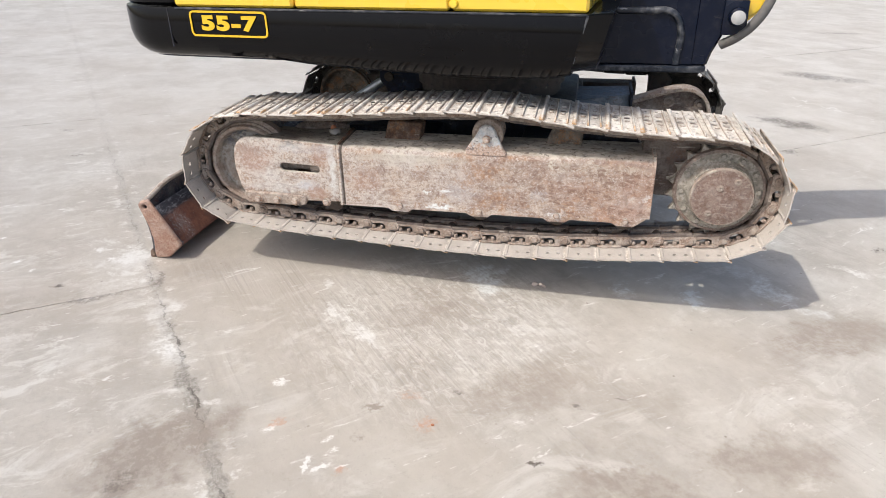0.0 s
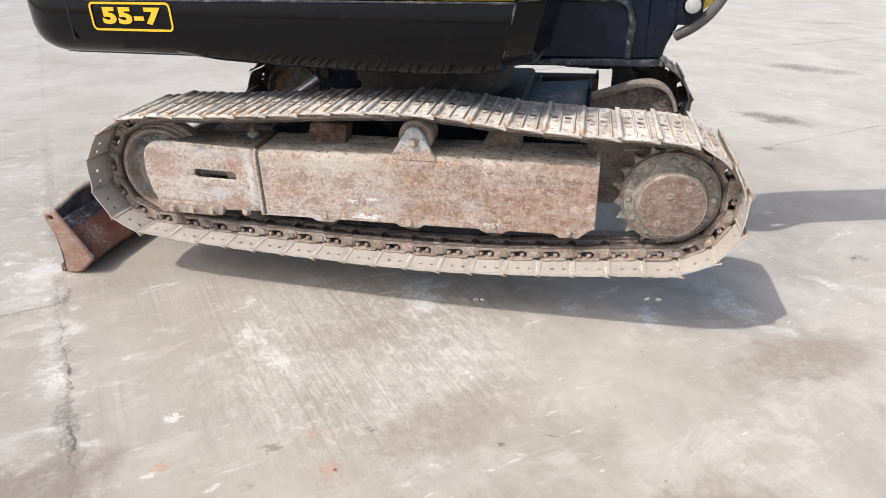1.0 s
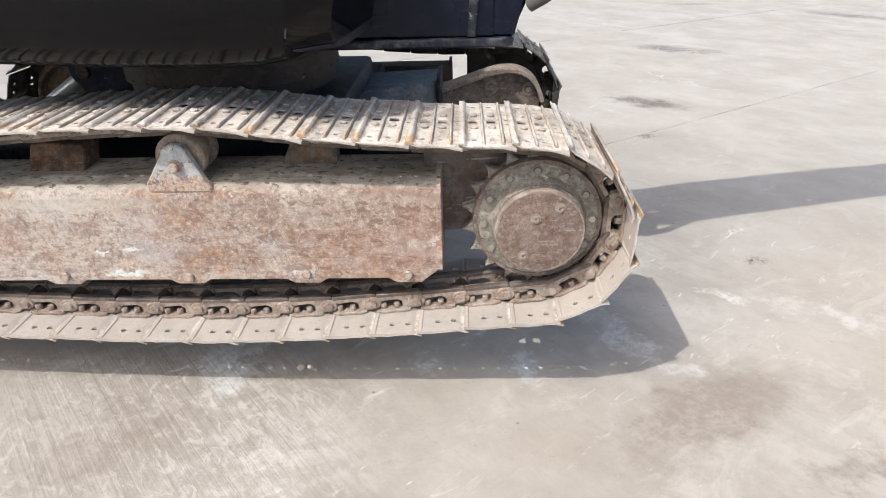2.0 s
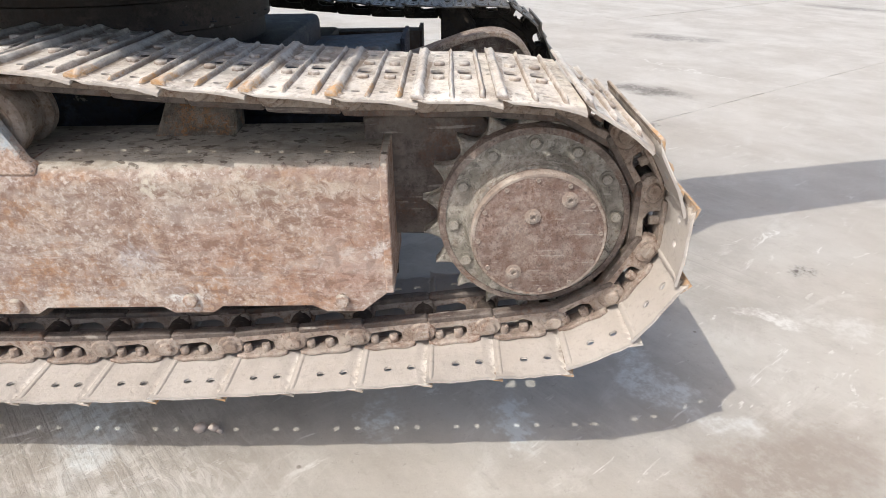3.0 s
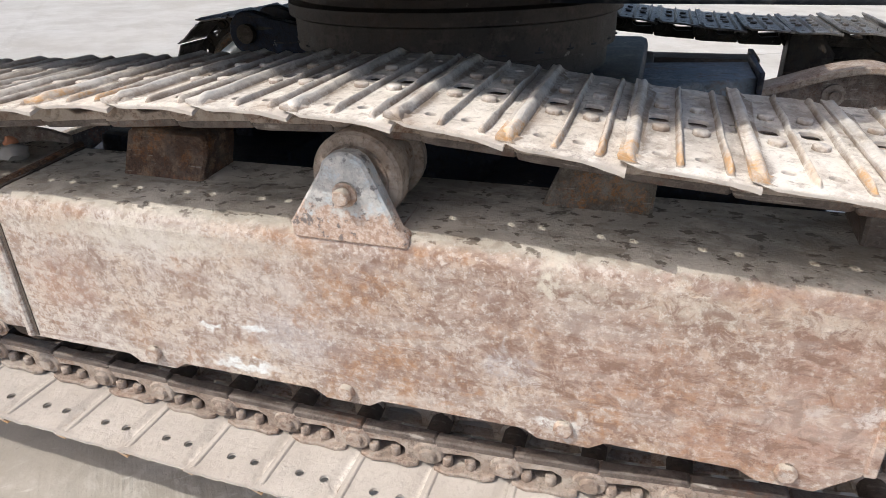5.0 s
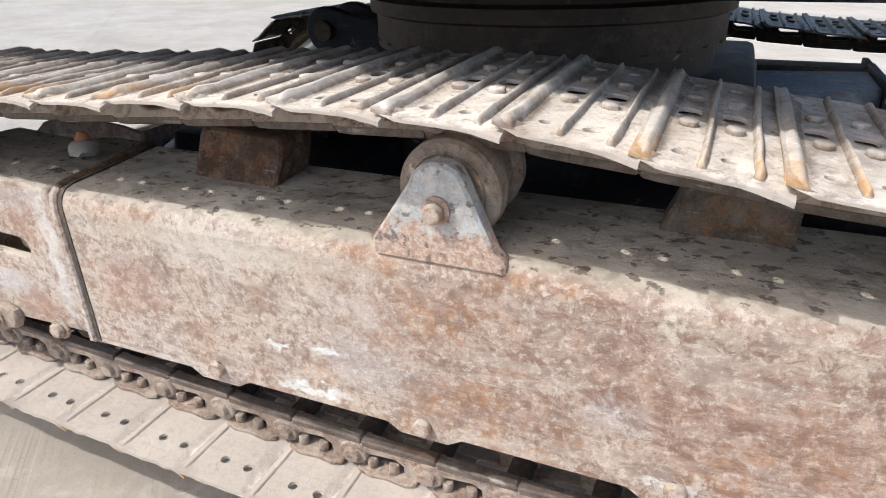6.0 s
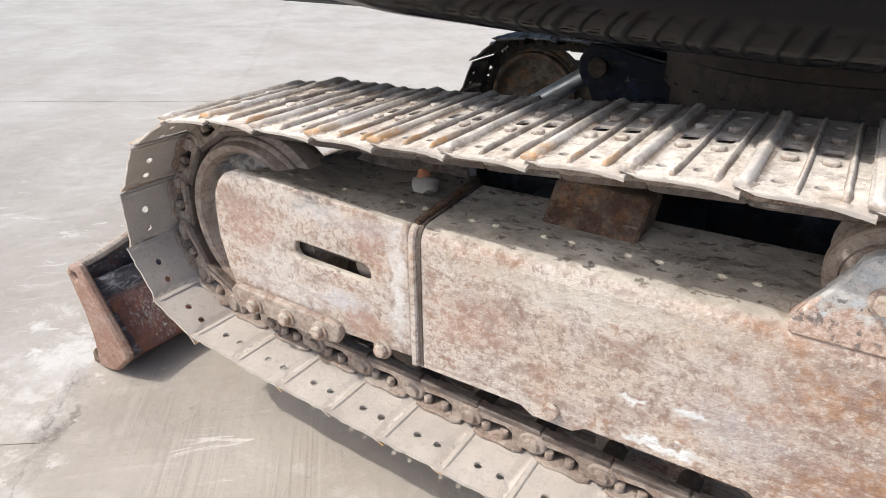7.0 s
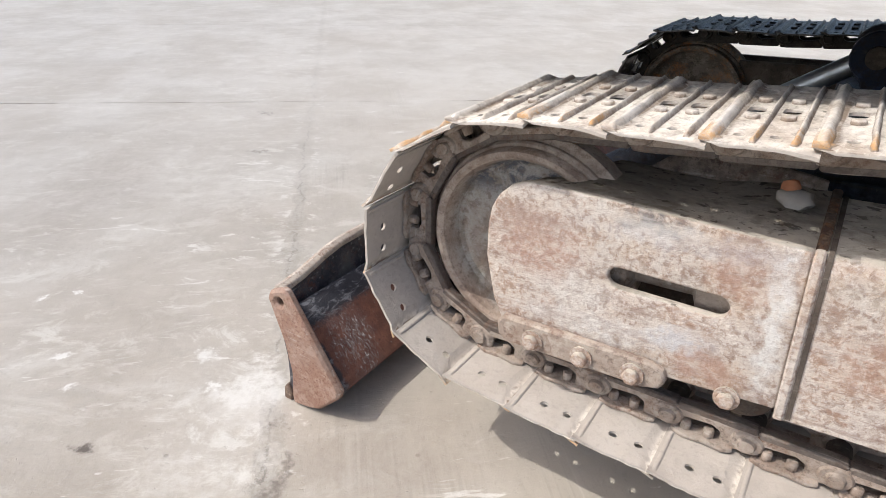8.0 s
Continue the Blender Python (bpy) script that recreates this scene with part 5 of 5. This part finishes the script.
# ---- excavator: car body, blade, slew ring ----
bm = box(-0.42, 0.42, -0.42, 0.42, -0.06, 0.20, 0.02)
box(-0.62, -0.36, -0.55, 0.55, -0.03, 0.13, 0.015, bm)
carbody = part("car_body", bm, GREASE, excavator, "greasy dark blue steel car body", 35)
for u0, u1 in ((-0.46, -0.18), (0.20, 0.44)):
    for s in (-1, 1):
        a, b = sorted((s * 0.40, s * 0.66))
        part("cross_leg", box(u0, u1, a, b, -0.05, 0.12, 0.012), GREASE, carbody, "", 35)
# leg to the far frame, with its end plate, and the blue-grey cover box
bm = prism([(0.40, 0.10), (0.70, 0.27), (0.70, 0.50), (0.40, 0.44)], 0.0, 0.122, axis="z", bevel=0.006)
part("front_leg", bm, BLUEBOX, carbody, "blue-grey painted steel beam", 35)
part("leg_plate", box(0.697, 0.711, 0.25, 0.52, -0.05, 0.140, 0.003), GREASE, carbody, "", 35)
bm = prism([(0.34, 0.03), (0.36, 0.112), (0.38, 0.129), (0.515, 0.129), (0.54, 0.112), (0.545, 0.03)], -0.10, 0.08, bevel=0.006)
part("cover_box", bm, BLUEBOX, carbody, "blue-grey steel cover box", 35)
# added dark block, closes the see-through gap behind the frame lug
part("leg_gusset", box(0.42, 0.70, -0.60, -0.40, -0.05, 0.135, 0.01), GREASE, carbody, "", 35)
lug = [(0.36, -0.16), (0.62, -0.10), (0.66, -0.06), (0.66, 0.0), (0.60, 0.04), (0.36, 0.04)]
part("tie_lug", prism(lug, 0.060, 0.083, (disc(0.595, -0.045, 0.032, 16),), axis="z", bevel=0.003), BLUEBOX, carbody, "", 35)
ring = part("slew_ring", turned([(0.0, 0.18), (0.355, 0.18), (0.355, 0.245), (0.372, 0.25), (0.372, 0.315), (0.385, 0.32), (0.385, 0.345), (0.36, 0.35), (0.36, 0.40), (0.0, 0.40)], n=72), DRUM, carbody, "greasy black slewing ring", 30)
ring.matrix_basis = pose(-0.02, 0, 0, 90, 0, 0) @ Matrix.Diagonal((1, 1, 1, 1))
nut = None
for i in range(30):
    a = 2 * math.pi * i / 30
    at = pose(-0.02 + 0.363 * math.cos(a), 0.363 * math.sin(a), 0.262, -90, 0, 0)
    if nut is None:
        nut = part("ring_bolt", hexhead((0, 0, 0), 0.010, 0.012), GREASE, carbody, "", 35, at)
    else:
        again(nut, at)

# motor guard on the far frame, with a bent rim and two bolts
arch = [(0.70, -0.16), (0.70, 0.030), (0.76, 0.045), (0.84, 0.073), (0.92, 0.100), (0.99, 0.112), (1.04, 0.106), (1.085, 0.082), (1.117, 0.042), (1.135, -0.02), (1.13, -0.16)]
for _ in range(2):      # round the bend
    soft = [arch[0], arch[1]]
    for (a, b), (c, d) in zip(arch[1:-2], arch[2:-1]):
        soft += [(0.75 * a + 0.25 * c, 0.75 * b + 0.25 * d), (0.25 * a + 0.75 * c, 0.25 * b + 0.75 * d)]
    arch = soft + [arch[-2], arch[-1]]
guard = part("motor_guard", prism(arch, 0.475, 0.50, bevel=0.003), GUARD, excavator, "dirty brown steel motor guard", 35)
pts = arch[1:-1]
lifted = []
for i, (u, w) in enumerate(pts):
    a, b = Vector(pts[max(0, i - 1)]), Vector(pts[min(len(pts) - 1, i + 1)])
    d = (b - a).normalized()
    lifted.append((u - 0.020 * d.y, w + 0.020 * d.x))
part("guard_rim", prism(pts + lifted[::-1], 0.425, 0.54, bevel=0.004), LINK, guard, "pale bent rim", 40)
for u, w in ((0.925, 0.042), (1.087, 0.033)):
    part("guard_bolt", turned([(0.030, 0.0), (0.030, -0.006), (0.020, -0.008), (0.019, -0.004), (0.013, -0.004), (0.012, -0.014), (0.0, -0.014)], n=20), LINK, guard, "", 35, pose(u, 0.475, w))

def bowed(bm):
    """Lifts the upper edge of the blade between its two ends."""
    cuts = (2.46, 2.50, 2.54, 2.58, 2.63, 2.70, 4.08, 4.15, 4.20, 4.24, 4.28, 4.32)
    for y in cuts:
        bmesh.ops.bisect_plane(bm, geom=bm.verts[:] + bm.edges[:] + bm.faces[:], plane_co=(0, y, 0), plane_no=(0, 1, 0))
    for v in bm.verts:
        if v.co.z > 0.19:
            k = max(0.0, min(1.0, (min(v.co.y - 2.45, 4.33 - v.co.y)) / 0.19))
            v.co.z += 0.034 * k * k * (3 - 2 * k) * min(1.0, (v.co.z - 0.19) / 0.06)
    return bm


# dozer blade, standing on the yard: level, so its own tilt is undone
blade = part("dozer_blade", bowed(prism([(-1.410, 0.262), (-1.398, 0.275), (-1.378, 0.20), (-1.362, 0.12), (-1.362, 0.06), (-1.370, 0.0), (-1.386, 0.0), (-1.378, 0.06), (-1.378, 0.12), (-1.392, 0.20)], 2.425, 4.355)), BLADEBACK, excavator, "rusty red-brown dozer blade set on the concrete", 40)
blade.matrix_basis = excavator.matrix_basis.inverted()
beam = [(-1.372, 0.238), (-1.364, 0.238), (-1.338, 0.206), (-1.326, 0.192), (-1.236, 0.080), (-1.240, 0.066), (-1.300, 0.016), (-1.366, 0.0)]
part("back_beam", prism(beam, 2.44, 4.34, bevel=0.006), BLADE, blade, "", 35)
part("top_lip", bowed(prism([(-1.418, 0.262), (-1.410, 0.279), (-1.398, 0.284), (-1.386, 0.280), (-1.384, 0.268), (-1.394, 0.262)], 2.438, 4.342, bevel=0.002)), TOPEDGE, blade, "pale worn top lip", 35)
part("rusty_tip", prism([(-1.398, 0.0), (-1.396, 0.030), (-1.384, 0.045), (-1.374, 0.030), (-1.374, 0.0)], 2.419, 2.440, bevel=0.003), RUST, blade, "broken rusty corner", 35)
end = [(-1.412, 0.262), (-1.402, 0.278), (-1.366, 0.294), (-1.354, 0.291), (-1.226, 0.090), (-1.232, 0.070), (-1.290, 0.016), (-1.320, 0.006), (-1.366, 0.0), (-1.370, 0.025), (-1.366, 0.055), (-1.364, 0.09), (-1.376, 0.16)]
for y0, y1 in ((2.415, 2.437), (4.343, 4.365)):
    part("end_plate", prism(end, y0, y1, (disc(-1.378, 0.258, 0.011, 12),), bevel=0.006), EDGE, blade, "worn pink blade end plate", 40)
for y in (3.05, 3.73):
    part("push_arm", rod((-1.25, y, 0.12), (-0.45, y, 0.44), 0.05, 4), GREASE, blade, "", 30)

# lift cylinder: bright rod at the eye, barrel towards the blade
eye = Vector((-0.540, -0.02, 0.258))
foot = Vector((-1.26, -0.02, -0.20))
way = (foot - eye).normalized()
cyl = part("lift_cylinder", rod(eye + way * 0.34, foot, 0.045, 24), GREASE, excavator, "greasy lift cylinder with a bright rod", 40)
part("piston_rod", rod(eye, eye + way * 0.36, 0.024, 20), CHROME, cyl, "bright chrome rod", 40)
part("eye_pin", rod((-0.540, -0.10, 0.258), (-0.540, 0.08, 0.258), 0.0235, 20), DARKBROWN, cyl, "", 40)
for y in (-0.085, 0.035):
    bk = [(-0.24, 0.05), (-0.24, 0.262), (-0.40, 0.282), (-0.47, 0.295), *[(-0.540 + 0.054 * math.cos(radians(a)), 0.258 + 0.054 * math.sin(radians(a))) for a in range(80, 250, 20)], (-0.52, 0.10), (-0.46, 0.02)]
    part("cylinder_bracket", prism(bk, y, y + 0.03, (disc(-0.540, 0.258, 0.022, 16),), bevel=0.003), DARKBLUE, carbody, "", 35)

# spiral-wrapped hose lying beside the drum
wrap = [(0.0, -0.075)] + [(0.017 + 0.0045 * (i % 2), -0.075 + 0.0095 * i) for i in range(17)] + [(0.0, 0.077)]
coil = turned(wrap, n=18)
bmesh.ops.rotate(coil, cent=(0, 0, 0), matrix=Matrix.Rotation(radians(-90), 3, "Z"), verts=coil.verts)
part("wrapped_hose", coil, RUBBER, carbody, "grey spiral-wrapped hose", 60, pose(-0.325, -0.45, 0.252, 0, -3, 4))
part("hose_saddle", box(-0.345, -0.305, -0.475, -0.425, 0.12, 0.238, 0.004), GREASE, carbody, "", 30)

# ---- excavator: upper house ----
HOUSE = pose(0, 0, 0, 0, 0, -5.2)


def outline(inset):
    """The house seen from above: straight sides, rounded tail."""
    pts = [(0.575, -0.765), (0.49, -0.855), (-1.325, -0.855)]
    pts += [(-1.325 + 0.28 * math.cos(radians(a)), -0.575 + 0.28 * math.sin(radians(a))) for a in range(262, 200, -8)]
    pts += [(-1.63 - 0.05 * math.cos(math.pi * q / 1.1), q) for q in np.linspace(-0.46, 0.46, 8)]
    pts += [(-1.325 + 0.28 * math.cos(radians(a)), 0.575 + 0.28 * math.sin(radians(a))) for a in range(160, 99, -8)]
    pts += [(-1.325, 0.855), (0.49, 0.855), (0.575, 0.765)]
    n = len(pts)
    res = []
    for i, p in enumerate(pts):
        a, b = Vector(pts[i - 1]), Vector(pts[(i + 1) % n])
        d = (b - a).normalized()
        res.append((p[0] + inset * d.y, p[1] - inset * d.x) if 0 < i < n - 1 else (p[0], p[1] + inset * (1 if p[1] < 0 else -1)))
    return res


def shell(levels):
    bm = bmesh.new()
    rows = [[bm.verts.new((x, y, h)) for x, y in outline(k)] for h, k in levels]
    n = len(rows[0])
    for a, b in zip(rows, rows[1:]):
        for i in range(n):
            j = (i + 1) % n
            bm.faces.new((a[i], a[j], b[j], b[i]))
    bm.faces.new(rows[0]), bm.faces.new(rows[-1][::-1])
    for v in bm.verts:      # the front end slants back towards the bottom
        if v.co.x > 0.4:
            v.co.x += 0.036 - 0.26 * (0.66 - v.co.z)
    return bm


house = part("upper_house", shell([(0.66, 0.004), (0.653, 0.0), (0.555, 0.0), (0.515, 0.008), (0.485, 0.024), (0.460, 0.052), (0.450, 0.074)]), BLACK, excavator, "glossy black lower skirt of the house", 30, HOUSE)
part("underside", shell([(0.456, 0.076), (0.442, 0.09), (0.430, 0.15), (0.422, 0.24)]), GREASE, house, "", 30)


def belly():
    """The rounded glossy pan that hangs below the skirt between the tail and the front."""
    bm = bmesh.new()
    rows = []
    for x, low in ((-1.02, 0.462), (-0.84, 0.446), (-0.62, 0.424), (-0.30, 0.410), (0.0, 0.402), (0.25, 0.403), (0.40, 0.410), (0.458, 0.424)):
        half = [(0.8465, 0.517), (0.8445, 0.500), (0.839, 0.478), (0.822, low + 0.030), (0.795, low + 0.012), (0.75, low + 0.002), (0.68, low - 0.003), (0.50, low - 0.006)]
        front = [x if x < 0.44 else 0.529 - 0.26 * (0.66 - z) for y, z in half]      # follows the slant of the skirt
        rows.append([bm.verts.new((f, -y, z)) for f, (y, z) in zip(front, half)] + [bm.verts.new((f, y, z)) for f, (y, z) in zip(front[::-1], half[::-1])])
    for a, b in zip(rows, rows[1:]):
        for i in range(len(a) - 1):
            bm.faces.new((a[i], a[i + 1], b[i + 1], b[i]))
    bm.faces.new(rows[0]), bm.faces.new(rows[-1][::-1])
    return bm


part("belly_pan", belly(), BLACK, house, "glossy black rounded belly pan", 60)
# paler strips on lip and front edge: the skirt's edge highlight coloured in
part("skirt_lip", box(-1.20, 0.524, -0.859, -0.845, 0.6535, 0.6615, 0.003), DUSTYEDGE, house, "", 30)
part("skirt_edge", rod((0.527, -0.855, 0.656), (0.482, -0.833, 0.487), 0.0045, 8), DUSTYEDGE, house, "", 40)
# yellow covers above the skirt
for x0, x1 in ((-1.205, -0.642), (-0.633, 0.015), (0.024, 0.528)):
    bm = prism([(-0.848, 0.663), (-0.851, 0.70), (-0.848, 1.00), (-0.80, 1.05), (0.0, 1.08), (0.0, 0.663)], x0, x1, bevel=0.01)
    for w in bm.verts:
        w.co = (w.co.y, w.co.x, w.co.z)
    part("side_cover", bm, YELLOW, house, "glossy yellow side cover", 30)
tail = [p for p in outline(0.012) if p[0] < -1.2]
tail = [(-1.215, tail[0][1])] + tail + [(-1.215, tail[-1][1])]
part("counterweight", prism(tail, 0.666, 1.02, axis="z", bevel=0.012), BLACK, house, "glossy black counterweight", 30)
part("rear_cover", box(-1.20, 0.40, 0.004, 0.84, 0.663, 1.06, 0.02), YELLOW, house, "", 30)
latch = part("latch", turned([(0.0, -0.012), (0.013, -0.012), (0.017, -0.006), (0.018, 0.0)], n=20), YELLOW, house, "", 35, pose(0.034, -0.851, 0.69))
part("tail_seam", box(-1.2435, -1.2395, -0.8562, -0.85, 0.50, 0.655), GREASE, house, "", 30)
# model badge
ring_out = []
for cx, cz, a0 in ((0.165, 0.032, 0), (-0.165, 0.032, 90), (-0.165, -0.032, 180), (0.165, -0.032, 270)):
    ring_out += [(cx, cz, radians(a0 + a)) for a in (0, 30, 60, 90)]
big = [(cx + 0.020 * math.cos(a), cz + 0.020 * math.sin(a)) for cx, cz, a in ring_out]
small = [(cx + 0.012 * math.cos(a), cz + 0.012 * math.sin(a)) for cx, cz, a in ring_out]
badge = part("badge_frame", prism(big, -0.003, 0.0, (small,)), DECAL, house, "yellow rounded badge outline", None, pose(-0.946, -0.857, 0.598))
txt = bpy.data.curves.new("badge_text", "FONT")
txt.body, txt.size, txt.align_x, txt.align_y, txt.extrude, txt.offset = "55-7", 0.092, "CENTER", "CENTER", 0.0012, 0.0046
txt.space_character = 1.12
holder = bpy.data.objects.new("badge_text", txt)
scene.collection.objects.link(holder)
bpy.context.view_layer.update()
letters = bpy.data.meshes.new_from_object(holder.evaluated_get(bpy.context.evaluated_depsgraph_get()))
bpy.data.objects.remove(holder)
letters.materials.clear()
letters.materials.append(DECAL)
text_ob = new("badge_text", letters)
text_ob.parent = house
text_ob.matrix_basis = pose(-0.946, -0.8585, 0.598, 90, 0, 0) @ Matrix.Diagonal((1.42, 0.84, 1, 1))

# front deck: base plate, side wall with a pressed frame, boom post
deck = [(0.28, -0.315), (0.45, -0.300), (0.955, -0.255), (0.985, -0.225), (0.985, 0.12), (0.62, 0.20), (0.50, 0.70), (0.28, 0.70)]
base = part("deck_plate", prism(deck, 0.359, 0.386, axis="z", bevel=0.006), DUSTYEDGE, house, "scuffed black deck plate", 30)
wall = part("deck_wall", prism([(0.28, -0.285), (0.46, -0.272), (0.93, -0.230), (0.93, -0.12), (0.28, -0.20)], 0.384, 0.74, axis="z", bevel=0.008), FADED, house, "dusty black deck side wall", 30)


def tube(points, r, mat, parent, name, label="", n=10):
    cu = bpy.data.curves.new(name, "CURVE")
    cu.dimensions, cu.bevel_depth, cu.bevel_resolution, cu.resolution_u = "3D", r, 3, 8
    sp = cu.splines.new("BEZIER")
    sp.bezier_points.add(len(points) - 1)
    for bp, p in zip(sp.bezier_points, points):
        bp.co, bp.handle_left_type, bp.handle_right_type = p, "AUTO", "AUTO"
    tmp = bpy.data.objects.new(name, cu)
    scene.collection.objects.link(tmp)
    bpy.context.view_layer.update()
    me = bpy.data.meshes.new_from_object(tmp.evaluated_get(bpy.context.evaluated_depsgraph_get()))
    bpy.data.objects.remove(tmp)
    me.materials.clear()
    me.materials.append(mat)
    for f in me.polygons:
        f.use_smooth = True
    ob = new(name, me)
    ob.parent = parent
    return tagged(ob, label)


tube([(0.46, -0.272, 0.612), (0.72, -0.250, 0.612), (0.82, -0.241, 0.604), (0.855, -0.238, 0.56), (0.858, -0.238, 0.390)], 0.016, DUSTYEDGE, house, "pressed_frame")
post = part("boom_post", prism([(0.88, 0.384), (0.88, 0.80), (1.04, 0.80), (1.035, 0.52), (1.0, 0.44), (0.985, 0.384)], -0.226, 0.12, bevel=0.01), FADED, house, "black boom mounting post", 30)

# boom with its cylinder, hose and work lamp
prof = [(1.02, 0.56), (1.09, 0.54), (1.18, 0.62), (1.90, 1.46), (2.62, 2.06), (2.60, 2.26), (2.42, 2.26), (1.70, 1.62), (1.14, 1.04), (1.00, 0.82)]
boom = part("boom", prism(prof, -0.20, 0.10, bevel=0.012), YELLOW, excavator, "yellow steel boom, raised", 30, HOUSE)
lamp = part("work_lamp", turned([(0.0, -0.02), (0.030, -0.02), (0.036, -0.014), (0.038, 0.02), (0.025, 0.05), (0.0, 0.055)], n=24), FADED, excavator, "small round work lamp", 35, HOUSE @ pose(1.075, -0.28, 0.595))
part("lens", turned([(0.0, -0.026), (0.018, -0.025), (0.028, -0.020)], n=20), LAMPGLASS, lamp, "grey glass lens", 35)
part("lamp_bracket", box(1.02, 1.115, -0.26, -0.18, 0.52, 0.66, 0.008), FADED, boom, "", 30)
tube([(1.03, -0.22, 0.475), (1.09, -0.245, 0.515), (1.15, -0.245, 0.575), (1.20, -0.225, 0.68), (1.25, -0.18, 0.9)], 0.021, RUBBER, boom, "hydraulic_hose", "grey braided hydraulic hose")

# ---- small loose things ----


def chunk(r, seed, squash=0.7):
    bm = bmesh.new()
    bmesh.ops.create_icosphere(bm, subdivisions=2, radius=r)
    for v in bm.verts:
        k = 1 + 0.45 * noise.noise(v.co * (1.3 / r) + Vector((seed, seed * 2, 0)))
        v.co = Vector((v.co.x * k, v.co.y * k * 0.85, v.co.z * k * squash))
    return bm


for x, y, z, r, mat, seed, lab in (
    (0.405, 2.590, 0.008, 0.014, STONE, 1, "small pale stone lying on the concrete"), (0.432, 2.592, 0.007, 0.012, STONE, 2, "small pale stone lying on the concrete"),
    (0.447, 2.585, 0.004, 0.007, STONE, 3, "small pale stone lying on the concrete"), (0.16, 1.60, 0.003, 0.006, REDSTONE, 5, "tiny red stone lying on the concrete"),
):
    tagged(part("stone", chunk(r, seed), mat, None, "", 60, pose(x, y, z)), lab, "stone", "loose stones")
tagged(part("mortar_lump", chunk(0.027, 8, 0.5), BONE, None, "", 60, pose(-0.520, 2.632, 0.621)), "pale lump of broken mortar lying on the track frame", "stone")
tagged(part("brick_chip", chunk(0.013, 11, 0.9), REDSTONE, None, "", 60, pose(-0.530, 2.640, 0.635)), "brick-red chip stuck on a mortar lump", "stone")
